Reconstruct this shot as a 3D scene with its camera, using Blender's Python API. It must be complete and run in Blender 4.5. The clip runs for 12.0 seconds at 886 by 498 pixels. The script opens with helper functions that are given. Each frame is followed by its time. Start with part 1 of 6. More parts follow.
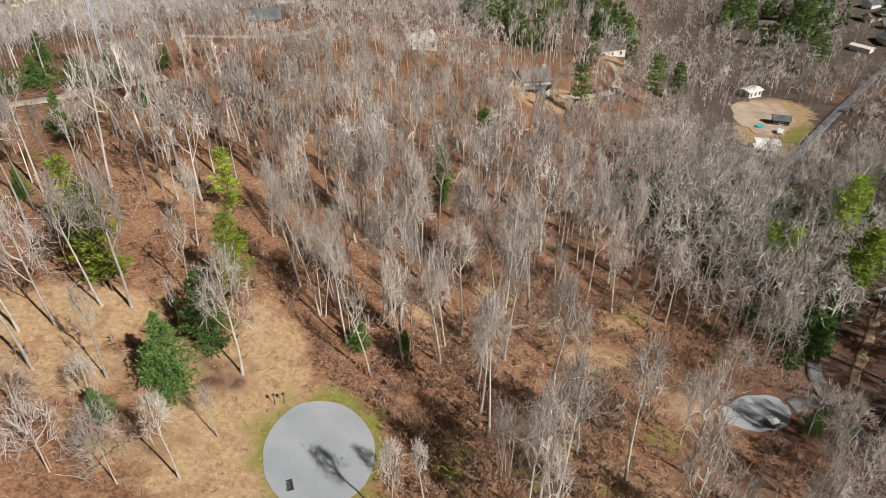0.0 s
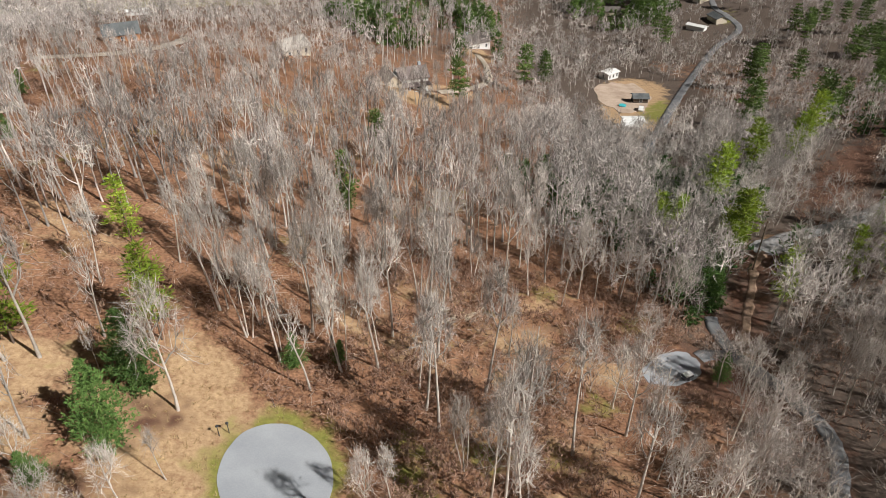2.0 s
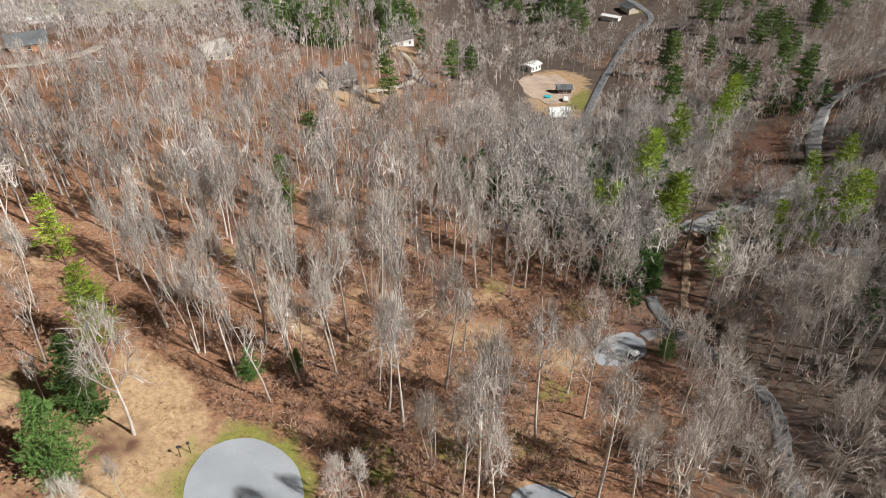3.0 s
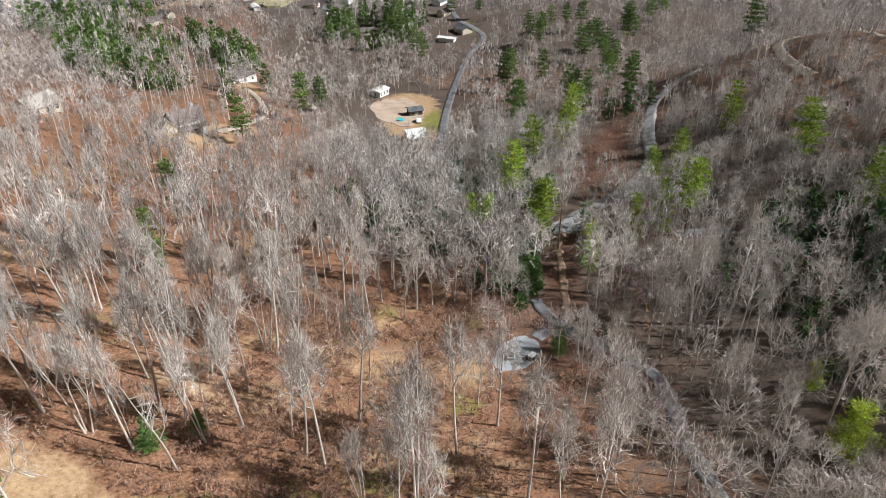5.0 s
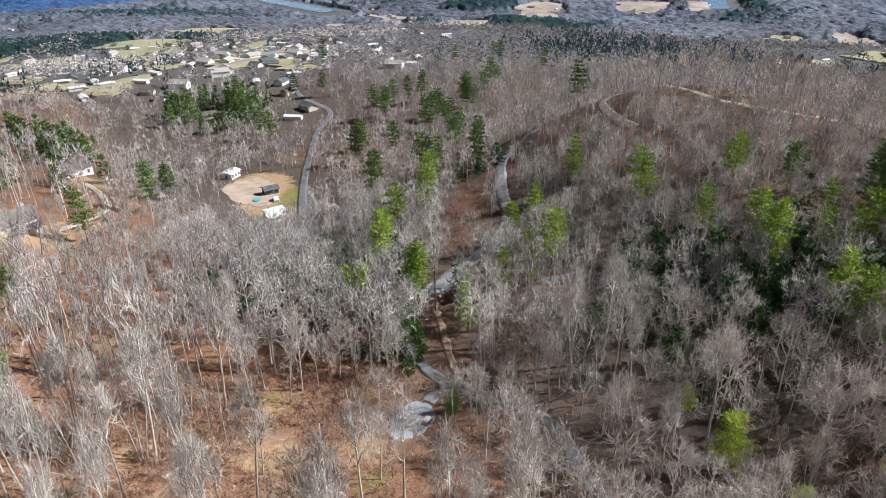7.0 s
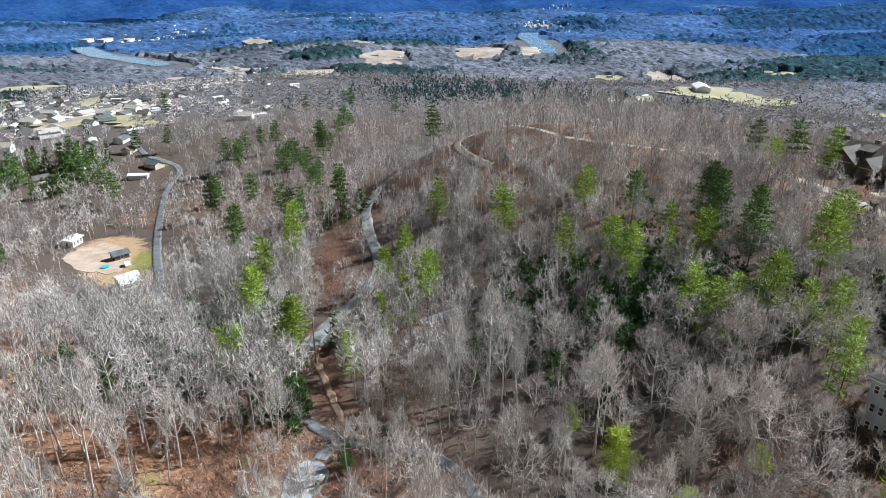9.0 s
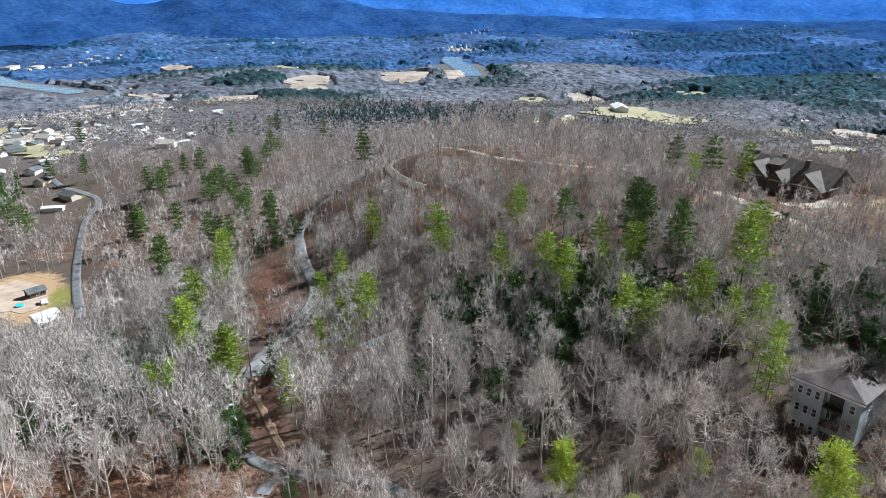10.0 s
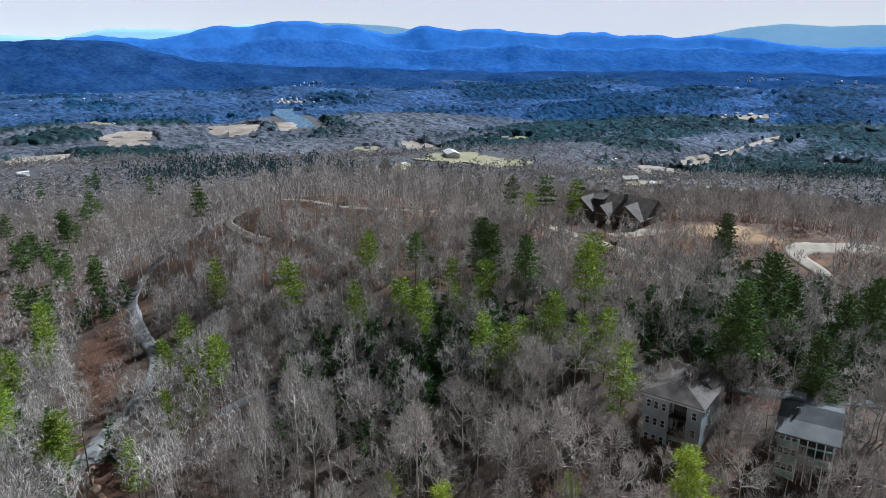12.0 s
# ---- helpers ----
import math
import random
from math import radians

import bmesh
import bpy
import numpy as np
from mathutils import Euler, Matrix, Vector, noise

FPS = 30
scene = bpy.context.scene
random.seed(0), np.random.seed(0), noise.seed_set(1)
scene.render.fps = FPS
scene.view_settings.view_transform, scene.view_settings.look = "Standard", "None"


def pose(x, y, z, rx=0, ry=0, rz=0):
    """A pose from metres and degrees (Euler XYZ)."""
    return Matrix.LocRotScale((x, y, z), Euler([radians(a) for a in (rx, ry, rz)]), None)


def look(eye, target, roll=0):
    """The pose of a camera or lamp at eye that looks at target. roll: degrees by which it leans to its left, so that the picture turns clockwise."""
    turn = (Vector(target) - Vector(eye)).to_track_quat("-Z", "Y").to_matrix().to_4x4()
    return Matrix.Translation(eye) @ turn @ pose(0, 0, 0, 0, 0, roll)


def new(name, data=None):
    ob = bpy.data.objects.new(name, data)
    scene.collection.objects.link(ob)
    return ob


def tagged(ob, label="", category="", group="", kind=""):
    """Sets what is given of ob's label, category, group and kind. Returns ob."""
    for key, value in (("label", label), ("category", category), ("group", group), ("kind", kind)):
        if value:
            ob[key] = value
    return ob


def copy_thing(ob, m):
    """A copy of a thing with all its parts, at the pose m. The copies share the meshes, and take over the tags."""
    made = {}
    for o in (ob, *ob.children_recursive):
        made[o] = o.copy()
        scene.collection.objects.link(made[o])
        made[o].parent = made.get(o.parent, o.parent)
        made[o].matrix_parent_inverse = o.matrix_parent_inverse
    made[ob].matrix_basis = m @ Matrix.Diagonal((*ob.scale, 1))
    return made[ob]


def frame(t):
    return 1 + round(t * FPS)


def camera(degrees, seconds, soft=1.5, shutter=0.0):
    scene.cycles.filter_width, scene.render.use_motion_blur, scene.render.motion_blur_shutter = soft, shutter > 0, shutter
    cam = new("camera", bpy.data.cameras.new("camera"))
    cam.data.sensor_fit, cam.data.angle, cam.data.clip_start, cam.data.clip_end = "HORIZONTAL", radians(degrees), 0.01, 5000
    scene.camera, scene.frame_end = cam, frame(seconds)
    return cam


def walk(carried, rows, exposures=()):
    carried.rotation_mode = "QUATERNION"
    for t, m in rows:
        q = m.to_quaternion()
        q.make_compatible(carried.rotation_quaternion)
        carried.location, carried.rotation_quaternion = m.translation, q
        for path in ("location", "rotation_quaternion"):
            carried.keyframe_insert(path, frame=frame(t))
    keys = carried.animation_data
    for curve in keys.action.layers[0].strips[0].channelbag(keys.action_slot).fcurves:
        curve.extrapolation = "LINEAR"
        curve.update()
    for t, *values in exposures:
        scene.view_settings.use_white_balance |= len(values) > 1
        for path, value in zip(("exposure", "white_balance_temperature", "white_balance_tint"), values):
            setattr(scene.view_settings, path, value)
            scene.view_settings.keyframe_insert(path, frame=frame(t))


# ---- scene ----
cam = camera(67.1, 12.0, soft=0.58)
PATH = [
    (0, (0.987, -0.046, 79.108), (0.972, 1.62, 78.001), -0.3),
    (0.5, (-0.739, -0.092, 79.253), (-0.667, 1.572, 78.145), -0.2),
    (1, (-2.319, -0.114, 79.342), (-2.161, 1.542, 78.233), -0.2),
    (1.5, (-3.849, -0.063, 79.44), (-3.591, 1.58, 78.33), -0.2),
    (2, (-5.302, 0.141, 79.614), (-4.955, 1.768, 78.503), -0.2),
    (2.5, (-6.717, 0.349, 79.877), (-6.271, 1.949, 78.763), -0.1),
    (4.3, (-10.818, 1.64, 80.569), (-10.043, 3.105, 79.449), -0.1),
    (4.5, (-11.164, 1.783, 80.6), (-10.355, 3.235, 79.487), -0.2),
    (5, (-12.056, 2.288, 80.55), (-11.124, 3.705, 79.49), -0.2),
    (5.5, (-12.813, 2.813, 80.764), (-11.755, 4.188, 79.768), -0.3),
    (6, (-13.451, 3.252, 80.83), (-12.297, 4.584, 79.884), -0.3),
    (6.5, (-14.063, 3.615, 80.718), (-12.828, 4.896, 79.806), -0.3),
    (7, (-14.402, 3.851, 80.455), (-13.091, 5.078, 79.574), -0.4),
    (9, (-16.129, 5.654, 80.899), (-14.532, 6.584, 80.135), -0.3),
    (9.5, (-16.482, 6.161, 80.921), (-14.824, 7.003, 80.185), -0.3),
    (10, (-16.716, 6.548, 80.809), (-15.004, 7.308, 80.106), -0.2),
    (10.5, (-16.881, 7.087, 80.699), (-15.115, 7.745, 80.029), -0.2),
    (11, (-16.94, 7.633, 80.633), (-15.125, 8.185, 79.997), -0.2),
    (11.5, (-17.009, 8.178, 80.706), (-15.155, 8.624, 80.102), -0.3),
    (12, (-16.879, 8.787, 80.553), (-14.989, 9.115, 79.984), -0.2),
]
walk(cam, [(t, look(eye, target, roll)) for t, eye, target, roll in PATH],
     exposures=[(0.0, -0.5, 6500, 10), (4.5, -0.15, 6050, 9), (7.0, 0.0, 5750, 8), (9.5, 0.28, 5500, 5), (11.3, -0.02, 5400, 5), (12.0, -0.3, 5300, 5)])

# ---------------------------------------------------------------- light
SUN_AZ, SUN_EL = -42.0, 41.0
world = bpy.data.worlds.new("world")
scene.world = world
world.use_nodes = True
wn = world.node_tree.nodes
sky = wn.new("ShaderNodeTexSky")
sky.sky_type = "NISHITA"
sky.sun_disc = False
sky.sun_elevation = radians(SUN_EL)
sky.sun_rotation = radians(90 - SUN_AZ)
sky.air_density, sky.dust_density, sky.ozone_density = 1.0, 0.0, 1.0
soft_sky = wn.new("ShaderNodeHueSaturation")
soft_sky.inputs["Saturation"].default_value = 0.35
world.node_tree.links.new(sky.outputs[0], soft_sky.inputs["Color"])
world.node_tree.links.new(soft_sky.outputs[0], wn["Background"].inputs[0])
wn["Background"].inputs[1].default_value = 0.011
sun = new("sun", bpy.data.lights.new("sun", "SUN"))
sun.data.energy, sun.data.angle, sun.data.color = 7.4, radians(0.55), (1.0, 0.95, 0.88)
sun.matrix_world = look(
    (400 * math.cos(radians(SUN_AZ)), 400 * math.sin(radians(SUN_AZ)), 400 * math.tan(radians(SUN_EL))), (0, 0, 0))

# ---------------------------------------------------------------- materials


def material(name, a, b, scale=1.0, fine=8.0, rough=0.9, bump=0.0, island=0.0, obrand=0.0, metal=0.0, spec=0.25, glow=0.0,
             coord="Object", fine_mix=0.35, tone=False):
    """Two colours mixed by noise at two scales, with per-piece variation in brightness."""
    m = bpy.data.materials.new(name)
    m.use_nodes = True
    nt, n = m.node_tree, m.node_tree.nodes
    p = n["Principled BSDF"]
    co = n.new("ShaderNodeTexCoord")
    big, small = n.new("ShaderNodeTexNoise"), n.new("ShaderNodeTexNoise")
    big.inputs["Scale"].default_value, small.inputs["Scale"].default_value = scale, fine
    big.inputs["Detail"].default_value, small.inputs["Detail"].default_value = 4, 5
    for x in (big, small):
        nt.links.new(co.outputs[coord], x.inputs["Vector"])
    mixf = n.new("ShaderNodeMix")
    mixf.inputs[0].default_value = fine_mix
    nt.links.new(big.outputs["Fac"], mixf.inputs[2])
    nt.links.new(small.outputs["Fac"], mixf.inputs[3])
    stretch = n.new("ShaderNodeMapRange")
    stretch.inputs[1].default_value, stretch.inputs[2].default_value = 0.33, 0.67
    nt.links.new(mixf.outputs[0], stretch.inputs[0])
    mix = n.new("ShaderNodeMix")
    mix.data_type = "RGBA"
    nt.links.new(stretch.outputs[0], mix.inputs[0])
    mix.inputs[6].default_value, mix.inputs[7].default_value = (*a, 1), (*b, 1)
    out = mix.outputs[2]
    for amount, source in ((island, "ShaderNodeNewGeometry"), (obrand, "ShaderNodeObjectInfo")):
        if amount:
            g = n.new(source)
            r = n.new("ShaderNodeMapRange")
            r.inputs[3].default_value, r.inputs[4].default_value = 1 - amount, 1 + amount
            nt.links.new(g.outputs["Random Per Island" if source.endswith("Geometry") else "Random"], r.inputs[0])
            mul = n.new("ShaderNodeVectorMath")
            mul.operation = "SCALE"
            nt.links.new(out, mul.inputs[0])
            nt.links.new(r.outputs[0], mul.inputs["Scale"])
            out = mul.outputs[0]
    if tone:
        at = n.new("ShaderNodeAttribute")
        at.attribute_name = "tone"
        mul = n.new("ShaderNodeVectorMath")
        mul.operation = "SCALE"
        nt.links.new(out, mul.inputs[0])
        nt.links.new(at.outputs["Fac"], mul.inputs["Scale"])
        out = mul.outputs[0]
    nt.links.new(out, p.inputs["Base Color"])
    p.inputs["Roughness"].default_value, p.inputs["Metallic"].default_value = rough, metal
    p.inputs["Specular IOR Level"].default_value = spec
    if glow:
        nt.links.new(out, p.inputs["Emission Color"])
        p.inputs["Emission Strength"].default_value = glow
    if bump:
        bp = n.new("ShaderNodeBump")
        bp.inputs["Strength"].default_value, bp.inputs["Distance"].default_value = 0.6, bump
        nt.links.new(small.outputs["Fac"], bp.inputs["Height"])
        nt.links.new(bp.outputs[0], p.inputs["Normal"])
    return m


def ground_material():
    """Leaf litter, with straw, green grass and bare earth where the cover layers say so."""
    m = material("leaf_litter", (0.095, 0.044, 0.025), (0.39, 0.215, 0.128), 0.12, 2.6, 0.95, 0.06, fine_mix=0.68)
    nt, n = m.node_tree, m.node_tree.nodes
    p = n["Principled BSDF"]
    out = p.inputs["Base Color"].links[0].from_socket
    at = n.new("ShaderNodeAttribute")
    at.attribute_name = "cover"
    sep = n.new("ShaderNodeSeparateColor")
    nt.links.new(at.outputs["Color"], sep.inputs[0])
    co = n.new("ShaderNodeTexCoord")
    brk = n.new("ShaderNodeTexNoise")
    brk.inputs["Scale"].default_value, brk.inputs["Detail"].default_value = 0.4, 9
    nt.links.new(co.outputs["Object"], brk.inputs["Vector"])
    grain = n.new("ShaderNodeTexNoise")
    grain.inputs["Scale"].default_value, grain.inputs["Detail"].default_value = 1.6, 9
    grain.inputs["Roughness"].default_value = 0.8
    nt.links.new(co.outputs["Object"], grain.inputs["Vector"])
    # alpha is grey-brown woods floor; it and bare earth are darkened for tree shade
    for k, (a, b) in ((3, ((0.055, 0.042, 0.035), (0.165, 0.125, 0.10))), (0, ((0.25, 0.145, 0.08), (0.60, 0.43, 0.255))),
                      (1, ((0.115, 0.13, 0.025), (0.31, 0.29, 0.08))), (2, ((0.065, 0.034, 0.024), (0.19, 0.10, 0.066)))):
        add = n.new("ShaderNodeMath")
        add.operation = "ADD"
        nt.links.new(at.outputs["Alpha"] if k == 3 else sep.outputs[k], add.inputs[0])
        nt.links.new(brk.outputs["Fac"], add.inputs[1])
        ss = n.new("ShaderNodeMapRange")
        ss.inputs[1].default_value, ss.inputs[2].default_value = 0.85, 1.15
        nt.links.new(add.outputs[0], ss.inputs[0])
        col = n.new("ShaderNodeMix")
        col.data_type = "RGBA"
        col.inputs[6].default_value, col.inputs[7].default_value = (*a, 1), (*b, 1)
        st = n.new("ShaderNodeMapRange")
        st.inputs[1].default_value, st.inputs[2].default_value = 0.3, 0.7
        nt.links.new(grain.outputs["Fac"], st.inputs[0])
        nt.links.new(st.outputs[0], col.inputs[0])
        mx = n.new("ShaderNodeMix")
        mx.data_type = "RGBA"
        nt.links.new(ss.outputs[0], mx.inputs[0])
        nt.links.new(out, mx.inputs[6])
        nt.links.new(col.outputs[2], mx.inputs[7])
        out = mx.outputs[2]
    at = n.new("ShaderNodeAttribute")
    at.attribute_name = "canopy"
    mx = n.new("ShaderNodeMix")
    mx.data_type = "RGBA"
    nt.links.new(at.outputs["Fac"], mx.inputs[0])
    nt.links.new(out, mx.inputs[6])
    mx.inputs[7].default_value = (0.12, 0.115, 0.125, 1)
    nt.links.new(mx.outputs[2], p.inputs["Base Color"])
    return m


def thin(m, share=0.5):
    """Lets light through slender twigs and needles."""
    nt, n = m.node_tree, m.node_tree.nodes
    p, o = n["Principled BSDF"], n["Material Output"]
    tr, mx = n.new("ShaderNodeBsdfTranslucent"), n.new("ShaderNodeMixShader")
    nt.links.new(p.inputs["Base Color"].links[0].from_socket, tr.inputs["Color"])
    mx.inputs[0].default_value = share
    nt.links.new(p.outputs[0], mx.inputs[1])
    nt.links.new(tr.outputs[0], mx.inputs[2])
    nt.links.new(mx.outputs[0], o.inputs["Surface"])
    return m


LITTER = ground_material()
BARK = material("pale_bark", (0.36, 0.32, 0.28), (0.64, 0.59, 0.53), 0.6, 3.0, 0.9, 0.03, obrand=0.25)
TWIG = material("grey_twigs", (0.335, 0.30, 0.27), (0.63, 0.58, 0.53), 0.25, 2.0, 0.9, island=0.25, obrand=0.28)
TWIG_BROWN = material("brown_grey_twigs", (0.30, 0.262, 0.24), (0.66, 0.595, 0.545), 0.25, 2.0, 0.9, island=0.25, obrand=0.3)
WOODS = material("grey_woods", (0.31, 0.28, 0.258), (0.59, 0.54, 0.50), 0.12, 0.4, 0.9, island=0.22, tone=True)
WOODS_EAST = material("dense_grey_woods", (0.31, 0.282, 0.262), (0.62, 0.572, 0.535), 0.12, 0.4, 0.9, island=0.22, tone=True)
WOODS_MID = material("hillside_grey_woods", (0.36, 0.325, 0.305), (0.62, 0.575, 0.54), 0.16, 0.6, 0.9, island=0.18, fine_mix=0.25, tone=True)
WOODS_FAR = material("far_grey_woods", (0.21, 0.192, 0.185), (0.38, 0.355, 0.34), 0.02, 0.2, 0.95, island=0.15, tone=True)
BRUSH = material("red_brown_brush", (0.21, 0.115, 0.08), (0.45, 0.31, 0.235), 0.1, 1.0, 0.95, island=0.35)
NEEDLE = material("yellow_green_needles", (0.11, 0.19, 0.016), (0.37, 0.46, 0.055), 0.35, 2.0, 0.7, island=0.3, obrand=0.3)
DEEP = material("dark_green_needles", (0.05, 0.10, 0.025), (0.16, 0.23, 0.055), 0.35, 2.0, 0.7, island=0.3, obrand=0.3)
LIME = material("bright_yellow_green_needles", (0.26, 0.36, 0.03), (0.55, 0.62, 0.09), 0.35, 2.0, 0.7, island=0.4)
CEDAR = material("deep_green_needles", (0.06, 0.125, 0.028), (0.16, 0.26, 0.07), 0.4, 2.0, 0.7, island=0.3, obrand=0.2)
DARKGREEN = material("dark_evergreen_leaves", (0.03, 0.08, 0.02), (0.09, 0.16, 0.04), 0.1, 1.0, 0.6, island=0.4)
# evergreen tone with the blue of distance haze mixed in
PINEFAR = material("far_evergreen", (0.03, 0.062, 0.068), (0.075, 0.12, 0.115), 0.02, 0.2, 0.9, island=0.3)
MIDGREEN = material("olive_green_needles", (0.06, 0.12, 0.03), (0.16, 0.235, 0.06), 0.1, 1.0, 0.8, island=0.3, tone=True)
PINEBARK = material("dark_pine_bark", (0.09, 0.065, 0.05), (0.22, 0.17, 0.13), 1.0, 5.0, 0.95, 0.03)
ASPHALT = material("pale_asphalt", (0.285, 0.305, 0.335), (0.37, 0.39, 0.42), 0.25, 6.0, 0.9, 0.01)
# on the drives and lane this dark tone stands in for tree shade
DARK_ASPHALT = material("dark_grey_asphalt", (0.12, 0.125, 0.135), (0.23, 0.23, 0.235), 0.4, 6.0, 0.9, 0.01)
GRAVEL = material("pale_gravel", (0.24, 0.24, 0.25), (0.42, 0.41, 0.405), 0.5, 5.0, 0.95, 0.04)
TAN_GRAVEL = material("tan_gravel", (0.33, 0.28, 0.22), (0.50, 0.44, 0.37), 0.4, 4.0, 0.95, 0.04)
CLAY = material("red_clay", (0.20, 0.125, 0.085), (0.38, 0.27, 0.195), 0.4, 4.0, 0.95, 0.05)
LOG = material("cut_log_wood", (0.45, 0.36, 0.26), (0.62, 0.54, 0.42), 1.0, 6.0, 0.9, 0.02)
SLATE = material("grey_siding", (0.34, 0.385, 0.43), (0.47, 0.515, 0.555), 0.5, 6.0, 0.8, 0.01)
MINT = material("pale_green_siding", (0.27, 0.46, 0.40), (0.38, 0.57, 0.50), 0.5, 6.0, 0.8, 0.01)
SHINGLE = material("grey_shingle", (0.075, 0.085, 0.09), (0.18, 0.19, 0.195), 0.4, 6.0, 0.9, 0.02)
LIGHT_SHINGLE = material("pale_grey_shingle", (0.19, 0.20, 0.205), (0.33, 0.34, 0.34), 0.4, 6.0, 0.9, 0.02)
BROWN_ROOF = material("brown_shingle", (0.075, 0.066, 0.062), (0.20, 0.172, 0.158), 0.5, 5.0, 0.75, 0.02)
DARK_WALL = material("dark_timber_siding", (0.07, 0.055, 0.045), (0.14, 0.11, 0.09), 0.6, 6.0, 0.85, 0.01)
WHITE = material("white_paint", (0.70, 0.70, 0.69), (0.82, 0.82, 0.81), 0.7, 6.0, 0.6)
CREAM = material("cream_siding", (0.55, 0.48, 0.38), (0.68, 0.61, 0.50), 0.7, 6.0, 0.8)
TAN_ROOF = material("tan_shingle", (0.36, 0.33, 0.30), (0.52, 0.48, 0.43), 0.7, 6.0, 0.6)
LOT_SOIL = material("pink_tan_soil", (0.37, 0.275, 0.21), (0.57, 0.455, 0.365), 0.25, 2.0, 0.95, 0.03)
DARK = material("dark_metal", (0.03, 0.03, 0.035), (0.06, 0.06, 0.065), 2.0, 9.0, 0.5)
GLASS = material("window_glass", (0.03, 0.035, 0.04), (0.05, 0.055, 0.06), 1.0, 4.0, 0.08, spec=0.8)
TURQ = material("turquoise_plastic", (0.05, 0.42, 0.48), (0.08, 0.52, 0.58), 1.0, 6.0, 0.5)
WATER = material("blue_water", (0.07, 0.17, 0.26), (0.10, 0.22, 0.31), 0.01, 0.1, 0.25, 0.15, spec=0.35)
PALE_EARTH = material("pale_bare_earth", (0.22, 0.175, 0.145), (0.54, 0.46, 0.39), 0.03, 0.25, 0.95)
# white house paint pulled towards blue-grey to paint in distance haze
TOWN_PALE = material("haze_tinted_paint", (0.30, 0.36, 0.46), (0.58, 0.62, 0.68), 0.05, 0.3, 0.8, island=0.5)
FIELD = material("dry_yellow_field", (0.27, 0.255, 0.15), (0.43, 0.385, 0.25), 0.03, 0.2, 0.95)
# distance haze put into the valley's base colour, plus a faint glow
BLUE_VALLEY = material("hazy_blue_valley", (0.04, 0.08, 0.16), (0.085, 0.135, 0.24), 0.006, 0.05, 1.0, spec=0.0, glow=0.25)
thin(NEEDLE, 0.12)
thin(LIME, 0.3)
for leafy in (WOODS_FAR, PINEFAR):
    thin(leafy, 0.25)
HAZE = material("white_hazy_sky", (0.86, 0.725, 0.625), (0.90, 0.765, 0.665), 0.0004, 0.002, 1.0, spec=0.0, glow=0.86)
# the ranges carry distance haze in their base colour and in a glow
HILL_NEAR = material("navy_haze_hillside", (0.01, 0.036, 0.135), (0.036, 0.088, 0.225), 0.008, 0.05, 1.0, 8.0, spec=0.0, glow=0.2, fine_mix=0.5)
HILL_FORE = material("deep_blue_haze_foothills", (0.016, 0.062, 0.22), (0.04, 0.11, 0.31), 0.006, 0.04, 1.0, 8.0, spec=0.0, glow=1.15, fine_mix=0.5)
HILL_MID = material("haze_blue_mountain", (0.028, 0.095, 0.30), (0.045, 0.135, 0.38), 0.003, 0.02, 1.0, 8.0, spec=0.0, glow=1.2, fine_mix=0.45)
HILL_FAR = material("pale_haze_mountain", (0.23, 0.385, 0.53), (0.27, 0.425, 0.57), 0.003, 0.02, 1.0, spec=0.0, glow=1.0)

# ---------------------------------------------------------------- mesh helpers


def tri_mesh(name, v, f, mat, smooth=False):
    me = bpy.data.meshes.new(name)
    v, f = np.asarray(v, np.float32), np.asarray(f, np.int32)
    me.vertices.add(len(v))
    me.vertices.foreach_set("co", v.ravel())
    me.loops.add(f.size)
    me.loops.foreach_set("vertex_index", f.ravel())
    me.polygons.add(len(f))
    me.polygons.foreach_set("loop_start", np.arange(0, f.size, f.shape[1], dtype=np.int32))
    me.update(calc_edges=True)
    if smooth:
        me.polygons.foreach_set("use_smooth", np.ones(len(f), bool))
    me.materials.append(mat)
    return me


def part(name, bm, mat, parent, label="", smooth=False):
    me = bpy.data.meshes.new(name)
    bm.to_mesh(me)
    bm.free()
    me.materials.append(mat)
    if smooth:
        for p in me.polygons:
            p.use_smooth = True
    ob = new(name, me)
    if parent:
        ob.parent = parent
    return tagged(ob, label) if label else ob


def box(bm, x0, y0, z0, x1, y1, z1, bevel=0.0):
    r = bmesh.ops.create_cube(bm, size=1, matrix=Matrix.Translation(((x0 + x1) / 2, (y0 + y1) / 2, (z0 + z1) / 2)) @ Matrix.Diagonal((x1 - x0, y1 - y0, z1 - z0, 1)))
    if bevel:
        es = {e for v in r["verts"] for e in v.link_edges}
        bmesh.ops.bevel(bm, geom=list(es), offset=bevel, segments=2, affect="EDGES")
    return bm


def boxed(*boxes):
    bm = bmesh.new()
    for b in boxes:
        box(bm, *b)
    return bm


def poly_prism(bm, ring, up):
    """A closed ring of points, extruded by the vector up."""
    a = [bm.verts.new(p) for p in ring]
    b = [bm.verts.new(Vector(p) + Vector(up)) for p in ring]
    n = len(a)
    bm.faces.new(list(reversed(a)))
    bm.faces.new(b)
    for i in range(n):
        bm.faces.new((a[i], a[(i + 1) % n], b[(i + 1) % n], b[i]))
    return bm


def slab(bm, corners, t):
    """A sloping slab of thickness t below four corners."""
    return poly_prism(bm, [Vector(c) - Vector((0, 0, t)) for c in corners], (0, 0, t))


